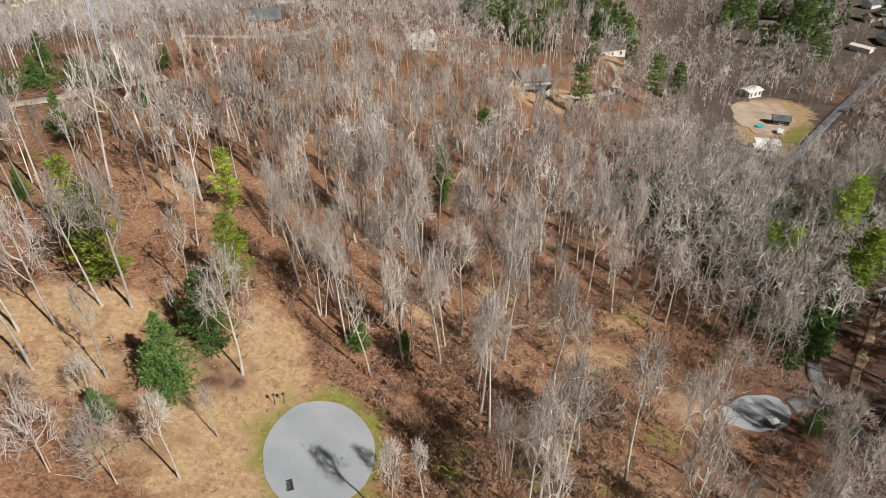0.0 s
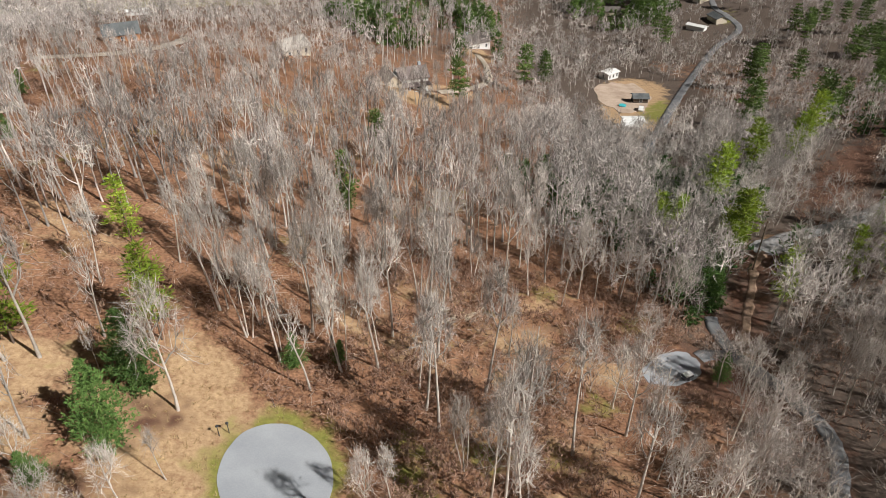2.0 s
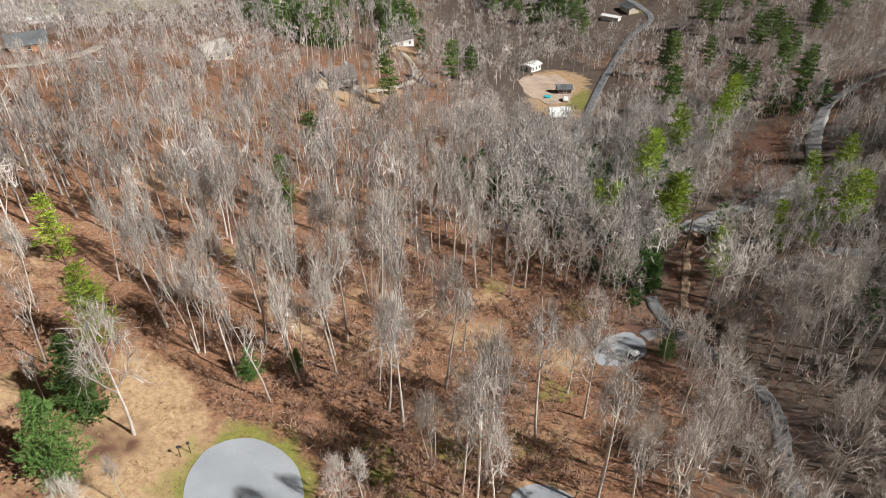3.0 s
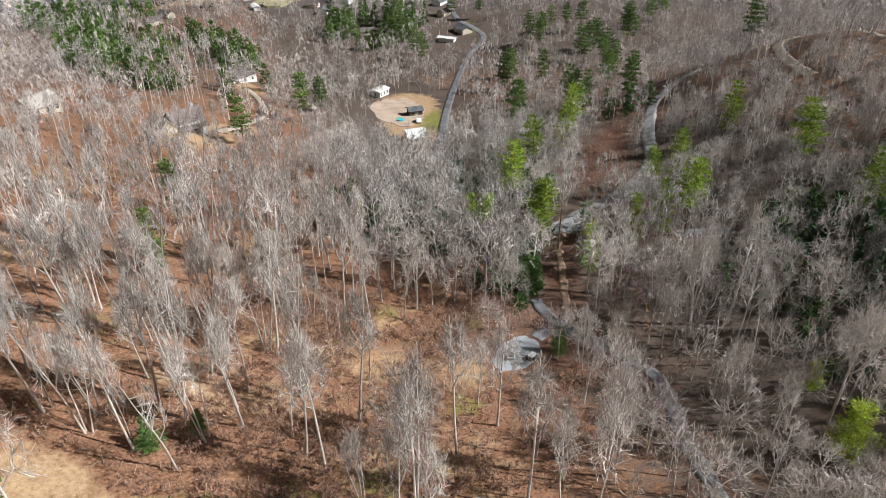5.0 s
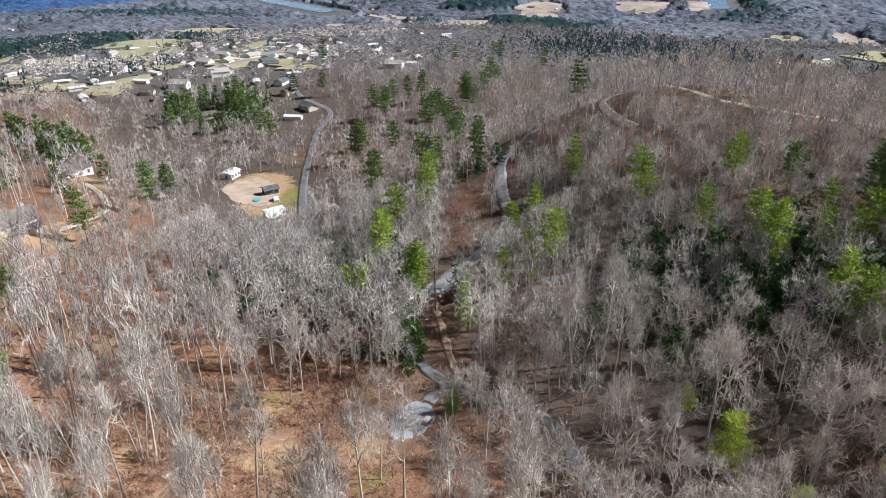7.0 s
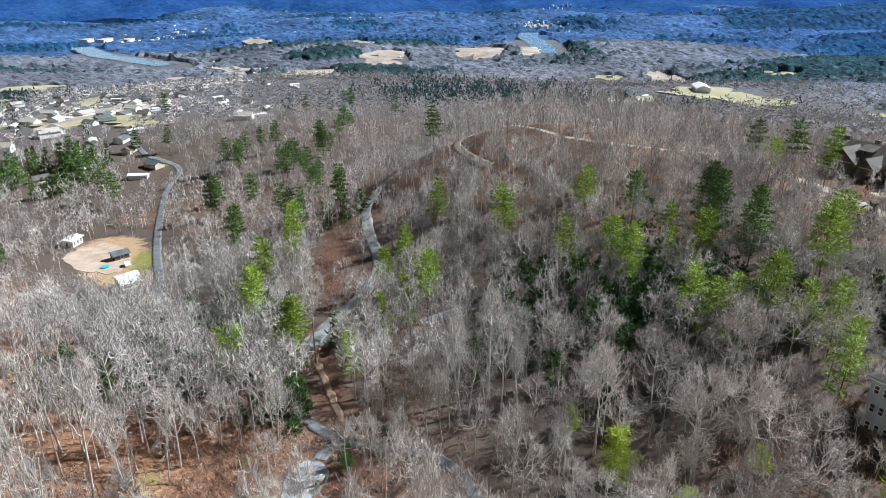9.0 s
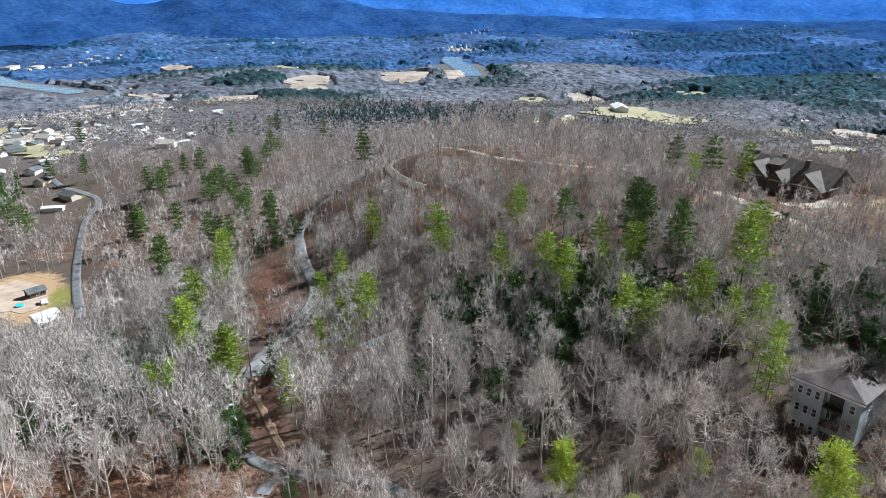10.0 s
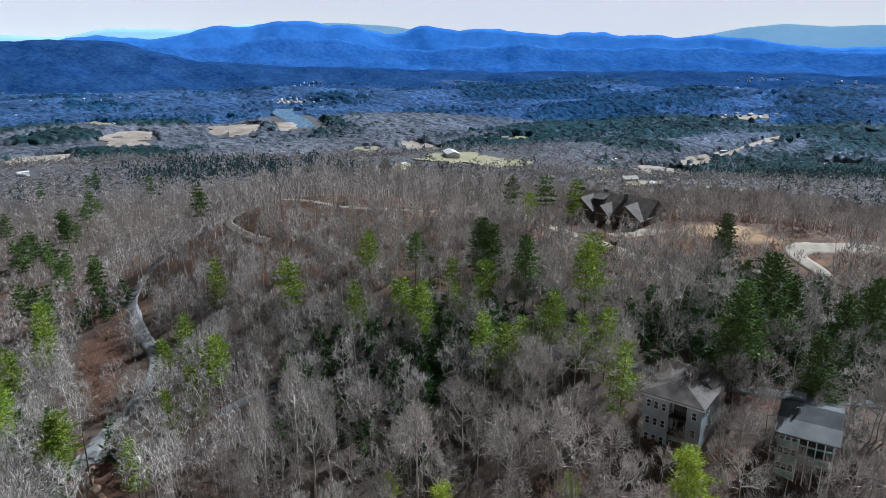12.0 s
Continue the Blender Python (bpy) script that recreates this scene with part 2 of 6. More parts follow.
def gable_wall(bm, w, d, h, rise, z0=0.0):
    """House body with its ridge along x."""
    ring = [(-w / 2, -d / 2, z0), (-w / 2, d / 2, z0), (-w / 2, d / 2, h), (-w / 2, 0, h + rise), (-w / 2, -d / 2, h)]
    return poly_prism(bm, ring, (w, 0, 0))


def gable_slopes(w, d, h, rise, over=0.5):
    """Two bmeshes, one for each slope, ridge along x."""
    k = rise / (d / 2)
    out = []
    for s in (-1, 1):
        bm = bmesh.new()
        e = d / 2 + over
        slab(bm, [(-w / 2 - over, s * e, h - k * over + 0.22), (w / 2 + over, s * e, h - k * over + 0.22),
                  (w / 2 + over, 0, h + rise + 0.22), (-w / 2 - over, 0, h + rise + 0.22)], 0.2)
        bmesh.ops.recalc_face_normals(bm, faces=bm.faces)
        out.append(bm)
    return out


def window(parent, x, y, z, w, h, face, frame_mat=None):
    """A framed window on the wall; face: 'x-', 'x+', 'y-' or 'y+' of the wall's outward side."""
    s = -1 if face[1] == "-" else 1
    fm = bmesh.new()
    gm = bmesh.new()
    t = 0.08
    def bx(bm, a0, a1, z0, z1, d0, d1):
        d0, d1 = sorted((d0, d1))
        if face[0] == "y":
            box(bm, x + a0, y + d0, z + z0, x + a1, y + d1, z + z1)
        else:
            box(bm, x + d0, y + a0, z + z0, x + d1, y + a1, z + z1)
    for a0, a1, z0, z1 in ((-w / 2, -w / 2 + t, 0, h), (w / 2 - t, w / 2, 0, h), (-w / 2 + t, w / 2 - t, h - t, h), (-w / 2 + t, w / 2 - t, 0, t),
                           (-w / 2 + t, w / 2 - t, h * 0.5 - 0.03, h * 0.5 + 0.03)):
        bx(fm, a0, a1, z0, z1, 0, s * 0.07)
    bx(gm, -w / 2 + t, w / 2 - t, t, h - t, -s * 0.02, s * 0.02)
    ob = part("window", fm, frame_mat or WHITE, parent, "white-framed window")
    part("pane", gm, GLASS, ob, "dark window glass")
    return ob


def thing(name, x, y, z, rot=0.0, **tags):
    ob = new(name)
    ob.empty_display_size = 0.5
    ob.matrix_world = pose(x, y, z, 0, 0, rot)
    return tagged(ob, **tags)


# ---------------------------------------------------------------- terrain
RIVER = [(880, 1420), (830, 1310), (800, 1230), (790, 1160), (776, 1080), (765, 1000)]
RIVER_BEND = [(1172, 477), (1225, 503), (1300, 540), (1374, 585), (1464, 640), (1570, 680)]
HILLS_WEST = [(-70, 30, 60, 22.2), (-70, 110, 60, 9.6), (-60, 190, 60, 22.7), (-15, 60, 30, -6.1), (0, 140, 40, -4.3), (15, 60, 25, 1.0),
              (45, 66, 25, -3.6), (0, 215, 40, 0.7), (75, 95, 30, 1.5), (50, 165, 40, -5.7), (110, 200, 50, -6.7), (150, 130, 30, -3.4),
              (110, 140, 30, 4.1), (-50, 207, 34, -6.0)]
HILLS_EAST = [(190, 110, 35, 20.5), (185, 40, 45, 5.9), (160, -10, 45, 8.6), (90, -20, 40, 14.9), (30, 5, 40, 1.3), (120, 50, 30, 3.3),
              (75, 45, 30, -3.9), (230, 190, 60, -7.0), (50, 270, 60, -0.3), (130, 290, 70, -16.7), (215, -60, 45, 24.1), (215, 60, 40, 13.8),
              (290, 60, 60, -3.2), (280, -80, 60, 4.5), (222, -28, 18, -6.5), (222, -54, 18, -6.5), (228, -76, 16, -7), (70, -29, 7, -2.5), (74, -8, 7, -1.5), (1420, 612, 110, -12), (1600, 690, 90, -8), (785, 1150, 100, -10)]


def height(x, y):
    x, y = np.asarray(x, float), np.asarray(y, float)
    d = np.hypot(x - 40, y - 90)
    s = np.clip((d - 130) / 900, 0, 1)
    z = 6 - 66 * s * s * (3 - 2 * s)
    for a, b, r, h in HILLS_WEST + HILLS_EAST:
        z = z + h * np.exp(-((x - a) ** 2 + (y - b) ** 2) / (2 * r * r))
    roll = np.clip((d - 300) / 400, 0, 1)
    z = z + roll * (9 * np.sin(x / 130 + 1.3 * np.sin(y / 210)) * np.cos(y / 170 + 0.5) + 5 * np.sin(x / 61 + y / 83))
    if np.any(d > 900):
        for line, level in ((RIVER, -63.0), (RIVER_BEND, -56.0)):
            near = np.full(np.shape(x), 1e9)
            for (xa, ya), (xb, yb) in zip(line[:-1], line[1:]):
                t = np.clip(((x - xa) * (xb - xa) + (y - ya) * (yb - ya)) / ((xb - xa) ** 2 + (yb - ya) ** 2), 0, 1)
                near = np.minimum(near, np.hypot(x - xa - t * (xb - xa), y - ya - t * (yb - ya)))
            z = level + (z - level) * np.clip((near - 45) / 90, 0, 1)
    return z


def zat(x, y):
    return float(height(x, y))


def smooth_line(pts, step=1.5):
    """Catmull-Rom through the points, resampled."""
    p = np.array(pts, float)
    p = np.vstack([2 * p[0] - p[1], p, 2 * p[-1] - p[-2]])
    out = []
    for i in range(1, len(p) - 2):
        n = max(2, int(np.hypot(*(p[i + 1] - p[i])) / step))
        t = np.linspace(0, 1, n, endpoint=False)[:, None]
        a, b, c, d = p[i - 1], p[i], p[i + 1], p[i + 2]
        out.append(0.5 * (2 * b + (c - a) * t + (2 * a - 5 * b + 4 * c - d) * t ** 2 + (3 * b - a - 3 * c + d) * t ** 3))
    return np.vstack(out + [p[-2][None]])


# ways over the land: name, centre line, width
DRIVE = [(38, 18), (46, 30), (51, 38), (57, 45), (60, 51), (60, 57), (59.3, 63), (57, 68), (53.5, 69.5), (51.2, 69.2)]
TRACK = [(58, 66), (62, 73), (69, 82), (74, 89), (79, 93)]
CLIMB = [(78, 93), (85, 95.5), (91, 95.5), (103, 97), (117, 103), (132, 117), (148, 130), (156, 134), (166, 137), (176, 137)]
UPPER = [(166, 94), (169, 101), (177, 111), (186, 117), (196, 117), (205, 112)]
RIDGE = [(205, 112), (194, 98), (186, 81), (186, 69), (191, 50), (197, 36), (196, 22), (184, 11)]
LODGE_DRIVE = [(184, 11), (174, 1), (163, -9), (154, -17), (149, -26), (147, -38), (152, -50), (158, -62)]
GRAVEL_LOOP = [(158, -62), (161, -61), (166, -58), (170, -56), (175, -59), (180, -69), (191, -87), (205, -105)]
MID_DRIVE = [(129, 36), (123, 27), (116, 18), (111, 12), (106, 5), (102, -3), (97, -11), (94.5, -17), (93, -24), (94, -33), (99, -50), (104, -64)]
VALLEY_ROAD = [(84, 150), (90, 161), (99, 172), (120, 201), (144, 231), (175, 265), (198, 283), (204, 303), (207, 321), (230, 360), (300, 430)]
LEFT_ROAD = [(-130, 108), (-100, 114), (-83, 119), (-75, 121), (-69, 126), (-58, 136)]
HOUSE_DRIVE = [(36, 200), (46, 208), (58, 222), (64, 244), (65, 262)]
SPUR = [(58.3, 65.5), (57.4, 70), (57.6, 74), (58.6, 78)]
FIELD_ROAD = [(-66, 170), (-56, 174), (-50, 180), (-44, 190), (-40, 202), (-38, 214)]
SIDE = [(95, 76), (99.5, 72), (103, 68), (107, 63.5)]
WAYS = [(DRIVE, 1.6), (SPUR, 1.6), (SIDE, 2.0), (TRACK, 6.0), (CLIMB, 2.2), (UPPER, 3.0), (RIDGE, 2.0), (LODGE_DRIVE, 3.8), (GRAVEL_LOOP, 5.0), (MID_DRIVE, 1.6),
        (VALLEY_ROAD, 1.6), (LEFT_ROAD, 4.0), (FIELD_ROAD, 3.0), (HOUSE_DRIVE, 3.0)]
# open patches: x, y, radius x, radius y, turn, cover (0 straw, 1 green, 2 earth)
OPEN_A = [(-13, 50, 8.5, 10.5, 0, 1), (-22, 52, 11, 15, 15, 0), (-22, 66, 5, 10, 20, 0), (18, 40, 6, 5.5, 0, 0), (26, 76, 5, 2.5, 20, 0), (35, 66, 6, 3.5, -10, 0),
          (17, 65, 3.5, 2.5, 0, 0), (29, 84, 5, 2.5, 20, 0), (45, 67, 9, 5.5, 30, 2), (40, 74, 7, 3, 20, 2), (106, 200, 13, 38, -28, 0), (118, 225, 13, 18, -28, 0),
          (112, 196, 6, 20, -38, 1), (177, -46, 4, 12, 8, 0), (183, -9, 9, 12, 0, 2)]
OPEN_B = [(182, -38, 6.5, 13, 10, 0), (82, 94, 6, 4, 0, 0), (117, 117.5, 30, 6.5, 37, 2), (40, 203, 14, 6, 15, 0), (28, 194, 12, 11, 0, 0), (66, 262, 6, 14, 0, 0),
          (66, 383, 22, 16, 20, 2), (80, 440, 45, 20, 0, 0), (-78, 128, 14, 3, 15, 2), (91, -24, 4, 12, 0, 2), (76, -20, 4, 9, 0, 2), (204, 303, 9, 9, 0, 1),
          (-45, 62, 14, 7, 25, 0), (99, 187, 9, 15, -20, 0), (53, 60, 10, 4.5, -42, 2)]
OPEN = OPEN_A + OPEN_B


# thin cover under the trees: straw, moss and worn soil, as above
TINT = [(24, 72, 6, 4, 30, 0), (31, 70, 7, 3, -20, 0), (22, 62, 4, 3, 0, 2), (28, 78, 6, 2.5, 10, 2), (36, 76, 5, 2, 30, 2), (30, 60, 4, 3, 0, 1), (2, 50, 4, 7, 0, 1), (11, 51, 5, 4, 20, 1), (20, 50, 5, 3, 0, 1), (12, 56, 7, 5, 0, 0), (10, 86, 7, 5, 0, 0), (20, 76, 7, 5, 0, 0), (-42, 54, 8, 6, 0, 0),
        (-32, 46, 9, 5, 0, 0), (-24, 46, 6, 5, 0, 0), (-27, 58, 5, 5, 0, 2), (-31, 48, 5, 4, 0, 2), (44, 78, 5, 3, 0, 1), (38, 69, 4, 4, 0, 0), (31, 87, 4, 3, 0, 1)]


def patch_depth(x, y, p):
    """Above 1 inside a patch's heart, 0 at its rim, negative outside."""
    c, s = math.cos(radians(p[4])), math.sin(radians(p[4]))
    u, v = ((x - p[0]) * c + (y - p[1]) * s) / p[2], (-(x - p[0]) * s + (y - p[1]) * c) / p[3]
    return (1 - np.hypot(u, v)) * min(p[2], p[3])


def way_distance(x, y):
    best = np.full(np.shape(x), 1e9)
    for pts, w in WAYS:
        q = smooth_line(pts, 4.0)
        for a, b in zip(q[:-1], q[1:]):
            ab = b - a
            t = np.clip(((x - a[0]) * ab[0] + (y - a[1]) * ab[1]) / (ab @ ab), 0, 1)
            best = np.minimum(best, np.hypot(x - a[0] - t * ab[0], y - a[1] - t * ab[1]) - w / 2)
    return best


def build_ground():
    rings = list(np.arange(0, 300, 2.5)) + list(300 * 1.045 ** np.arange(0, 38))
    r = np.array(rings)
    r[0] = 0.5
    seg = 400
    a = np.linspace(0, 2 * math.pi, seg, endpoint=False)
    R, A = np.meshgrid(r, a, indexing="ij")
    x, y = R * np.cos(A), R * np.sin(A)
    z = height(x, y)
    v = np.stack([x, y, z], -1).reshape(-1, 3)
    i, j = np.meshgrid(np.arange(len(r) - 1), np.arange(seg), indexing="ij")
    k = (j + 1) % seg
    f = np.stack([i * seg + j, (i + 1) * seg + j, (i + 1) * seg + k, i * seg + k], -1).reshape(-1, 4)
    me = tri_mesh("ground", v, f, LITTER, True)
    cover = np.zeros((len(v), 4), np.float32)
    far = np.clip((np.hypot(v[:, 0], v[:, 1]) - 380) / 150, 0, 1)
    # grey-brown floor eastwards and far off, its dark tone also painting woods shade
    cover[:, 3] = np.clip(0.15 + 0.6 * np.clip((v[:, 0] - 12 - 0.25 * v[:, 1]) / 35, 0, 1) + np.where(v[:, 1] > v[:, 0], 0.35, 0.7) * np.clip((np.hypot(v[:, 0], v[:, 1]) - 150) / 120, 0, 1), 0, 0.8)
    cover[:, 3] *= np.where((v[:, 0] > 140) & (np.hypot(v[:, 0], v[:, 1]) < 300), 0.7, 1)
    west = np.clip((42 + 0.15 * v[:, 1] - v[:, 0]) / 25, 0, 1) * np.clip((230 - np.hypot(v[:, 0], v[:, 1])) / 60, 0, 1)
    wave = np.sin(v[:, 0] / 7 + 1.5 * np.sin(v[:, 1] / 11)) + np.sin(v[:, 1] / 6 + 1.7 * np.cos(v[:, 0] / 13)) + np.sin((v[:, 0] + v[:, 1]) / 3.7)
    cover[:, 0] = west * np.clip(0.2 + 0.12 * wave, 0, 0.5)
    wave = np.sin(v[:, 0] / 9 + 2 * np.cos(v[:, 1] / 8) + 1) + np.sin((v[:, 1] - v[:, 0]) / 5 + np.sin(v[:, 0] / 12))
    cover[:, 1] = west * np.clip(0.08 + 0.15 * wave, 0, 0.4)
    for p in OPEN + TINT:
        d = patch_depth(v[:, 0], v[:, 1], p)
        val = np.clip(0.5 + d / 6.0, 0, 1) * (0.58 if p in TINT else 0.72)
        cover[:, p[5]] = np.maximum(cover[:, p[5]], val)
        if p[5] != 1:
            cover[:, 1] = np.where(d > 3, np.minimum(cover[:, 1], 0.35 if p[2] > 12 else 1), cover[:, 1])
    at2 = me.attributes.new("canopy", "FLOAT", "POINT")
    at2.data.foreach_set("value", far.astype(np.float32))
    near = np.hypot(v[:, 0], v[:, 1]) < 330
    w = way_distance(v[near, 0], v[near, 1])
    cover[near, 2] = np.maximum(cover[near, 2], np.clip(0.62 - w / 6.0, 0, 0.6))
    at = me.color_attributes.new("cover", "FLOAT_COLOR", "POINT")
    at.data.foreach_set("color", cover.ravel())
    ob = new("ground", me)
    return tagged(ob, "hilly forest floor of red-brown leaf litter and straw", "ground", kind="structure")


def way(name, pts, width, mat, label, lift=0.14, ragged=0.25, level=None):
    q = smooth_line(pts, 1.2)
    d = np.gradient(q, axis=0)
    n = np.stack([-d[:, 1], d[:, 0]], -1) / np.linalg.norm(d, axis=1)[:, None]
    rng = np.random.default_rng(len(pts))
    cols = np.array([-1.0, -0.96, -0.5, 0, 0.5, 0.96, 1.0])
    edge = rng.normal(0, ragged * 0.5, (len(q), 2))
    v = []
    for i in range(len(q)):
        for c in cols:
            e = edge[i, 0] if c < 0 else edge[i, 1]
            p = q[i] + n[i] * c * (width / 2 + (e if abs(c) > 0.9 else 0))
            z = level if level is not None else zat(*p) + (lift if abs(c) < 0.99 else -0.4) + (0.05 if c == 0 else 0)
            v.append((p[0], p[1], z))
    m = len(cols)
    f = [(i * m + j, i * m + j + 1, (i + 1) * m + j + 1, (i + 1) * m + j) for i in range(len(q) - 1) for j in range(m - 1)]
    ob = new(name, tri_mesh(name, v, np.array(f)[:, ::-1], mat))
    return tagged(ob, label, "road", kind="structure")


def disc_sheet(name, cx, cy, rx, ry, mat, label, lift=0.08, wob=0.02, seed=0, category="pavement", turn=0.0):
    rings, seg = 8, 64
    rng = np.random.default_rng(seed)
    ph = rng.uniform(0, 6.28, 4)
    v = [(cx, cy, zat(cx, cy) + lift)]
    ct, st = math.cos(radians(turn)), math.sin(radians(turn))
    for k in range(1, rings + 2):
        for j in range(seg):
            a = 2 * math.pi * j / seg
            w = 1 + wob * (math.sin(2 * a + ph[0]) + 0.7 * math.sin(3 * a + ph[1]) + 0.5 * math.sin(7 * a + ph[2]) + 0.3 * math.sin(13 * a + ph[3]))
            s = min(k, rings) / rings * w
            u, t = rx * s * math.cos(a), ry * s * math.sin(a)
            x, y = cx + u * ct - t * st, cy + u * st + t * ct
            v.append((x, y, zat(x, y) + (lift if k <= rings else -0.5)))
    q = [(1 + (k - 1) * seg + j, 1 + k * seg + j, 1 + k * seg + (j + 1) % seg, 1 + (k - 1) * seg + (j + 1) % seg) for k in range(1, rings + 1) for j in range(seg)]
    bm = bmesh.new()
    vs = [bm.verts.new(p) for p in v]
    for j in range(seg):
        bm.faces.new((vs[0], vs[1 + j], vs[1 + (j + 1) % seg]))
    for t in q:
        bm.faces.new([vs[i] for i in t])
    return tagged(part(name, bm, mat, None, ""), label, category, kind="structure")


# far clearings on the valley floor: x, y, radius x, radius y, turn, material
FAR_OPEN_A = [(-200, 345, 34, 22, 20, 'f'), (-75, 345, 60, 16, 0, 'f'), (165, 715, 40, 28, 0, 'f'), (145, 420, 22, 14, 20, 'f'), (300, 720, 60, 40, 30, 'f'),
              (455, 897, 60, 22, -30, 'f'), (149, 779, 30, 22, 0, 'f'), (106, 520, 30, 26, 0, 'f'), (290, 550, 40, 26, 0, 'e'), (330, 500, 40, 22, 0, 'e')]
FAR_OPEN_B = [(1165, 610, 100, 48, 25, 'e'), (995, 715, 72, 46, 20, 'e'), (811, 880, 26, 60, 40, 'e'), (765, 680, 90, 36, 40, 'e'), (1065, 1088, 40, 60, -40, 'e'),
              (722, 108, 58, 40, -30, 'f'), (600, 164, 34, 24, 20, 'f'), (975, 215, 60, 24, 30, 'e'), (743, -38, 26, 14, 0, 'f'), (489, -52, 20, 14, 0, 'f')]
FAR_OPEN_C = [(275, 644, 34, 18, 30, 'f'), (206, 475, 24, 12, 20, 'f'), (235, 655, 22, 14, 0, 'e'), (114, 445, 18, 10, 10, 'f'), (137, 718, 26, 20, 0, 'f'), (240, 440, 26, 11, 35, 'e'),
              (281, 467, 22, 11, 30, 'e'), (250, 380, 16, 8, 40, 'f'), (640, 822, 40, 22, 35, 'e'), (694, 656, 60, 14, 40, 'e'), (360, 600, 30, 14, 30, 'f'), (205, 560, 24, 12, 20, 'f')]
FAR_OPEN = FAR_OPEN_A + FAR_OPEN_B + FAR_OPEN_C
# evergreen masses in the valley: x, y, radius x, radius y, turn
EVERGREEN_MASS = [(495, 315, 45, 32, 30), (1180, 20, 130, 60, 0), (1500, -40, 190, 110, 0), (1150, -165, 150, 62, -15), (960, -85, 45, 50, 0), (1590, -120, 160, 100, 0),
                  (2250, 230, 260, 130, 10), (2480, 60, 250, 150, 0), (1370, -275, 120, 50, -20), (1150, 760, 70, 50, 30), (955, 815, 60, 50, 30), (1370, -480, 120, 60, -20), (2050, -170, 240, 110, 0)]
FAR_OPEN_EAST = [(790, -115, 40, 34, 0, "e"), (890, -170, 50, 16, -20, "e"), (1130, -335, 240, 9, -33, "e"), (910, -359, 30, 34, 0, "e"), (455, -110, 24, 26, 0, "f"),
                 (1483, -330, 40, 90, 0, "e"), (1078, 72, 30, 24, 0, "f"), (700, 650, 30, 40, 0, "f"), (1150, 888, 70, 42, 60, "f"), (250, 440, 30, 40, 0, "f"),
                 (950, 291, 24, 20, 0, "f"), (1790, 730, 40, 60, 0, "e")]
# where houses stand across the valley
SPOTS_NORTH = [(-208, 349), (-214, 338), (-181, 345), (-70, 309), (-54, 205), (-106, 369), (69, 397), (58, 382), (129, 457), (179, 438), (214, 458), (234, 444),
               (272, 428), (271, 475), (150, 388), (215, 350), (119, 399), (265, 519), (232, 687), (277, 706), (407, 944), (276, 739), (221, 458), (292, 552)]
SPOTS_VALLEY = [(327, 499), (340, 509), (160, 659), (137, 464), (133, 581), (247, 1105), (294, 1137), (160, 417), (190, 557), (810, 889), (736, 647),
                (337, 611), (270, 473), (252, 421), (319, 487), (244, 404), (365, 433), (377, 493), (468, 449), (232, 590), (310, 640), (205, 330), (155, 330)]
SPOTS_EAST = [(772, -96), (812, -133), (900, -175), (461, -123), (873, -157), (446, -97), (915, -359), (1084, -316), (966, -217), (760, -80), (795, -110), (739, -37),
              (650, 150), (951, 291), (1003, 738), (1024, 700), (1197, 885), (930, -340), (480, -60), (500, -45)]


SPOTS_TOWN = [(254, 482), (210, 404), (326, 572), (272, 471), (206, 363), (360, 550), (302, 459), (276, 411), (359, 579), (387, 512), (357, 454), (343, 407), (382, 457),
              (296, 324), (459, 440), (182, 293), (196, 299), (845, 984), (358, 640), (349, 495), (358, 397), (564, 172), (520, 151), (566, 154),
              (640, 164), (410, 125), (1087, 135), (1079, 96), (931, 301), (793, 932), (818, 906), (712, 747), (684, 748)]


def yard(x, y, a, b, half, front):
    """The open yard south of a house, on its downhill side."""
    q = math.hypot(a, b)
    along, side = ((x - a) * a + (y - b) * b) / q, ((y - b) * a - (x - a) * b) / q
    return (np.abs(side) < half) & (along > -front) & (along < 9)


def clear_far(x, y):
    ok = np.ones(np.shape(x), bool)
    for a, b in SPOTS_NORTH + SPOTS_VALLEY + SPOTS_EAST + SPOTS_TOWN:
        ok &= ~yard(x, y, a, b, 11, 42)
    for p in FAR_OPEN + FAR_OPEN_EAST:
        ok &= patch_depth(x, y, p) < 0
    for line, w in ((RIVER, 42), (RIVER_BEND, 48)):
        for q in smooth_line(line, 15):
            near = 1 - 26 / math.hypot(q[0], q[1])
            ok &= (np.hypot(x - q[0], y - q[1]) > w) & (np.hypot(x - near * q[0], y - near * q[1]) > w)
    return ok


build_ground()
disc_sheet("pavement_1", -13.3, 49.6, 5.9, 7.9, ASPHALT, "pale grey asphalt turning circle ringed by grass", seed=3, wob=0.012)
disc_sheet("pavement_2", 17.8, 39.2, 4.8, 4.9, ASPHALT, "second pale asphalt turning circle among brush", seed=4, wob=0.012)
disc_sheet("pavement_3", 45.5, 67.2, 6.0, 3.1, ASPHALT, "pale gravel parking pad in the woods", seed=5, wob=0.06, turn=20)
disc_sheet("pavement_4", 80.5, 93.5, 4.2, 2.6, GRAVEL, "pale gravel patch where the track bends", seed=6, wob=0.08)
disc_sheet("pavement_5", 178, -14, 4.0, 8.0, TAN_GRAVEL, "pale stone forecourt of the large lodge", seed=7, wob=0.06)
disc_sheet("pavement_6", 109, 217, 9, 23, LOT_SOIL, "bare pinkish tan soil lot round mobile homes", 0.15, 0.1, 12, turn=-22)
way("road_1", DRIVE, 2.4, DARK_ASPHALT, "grey driveway in shade-dark asphalt winding through bare woods")
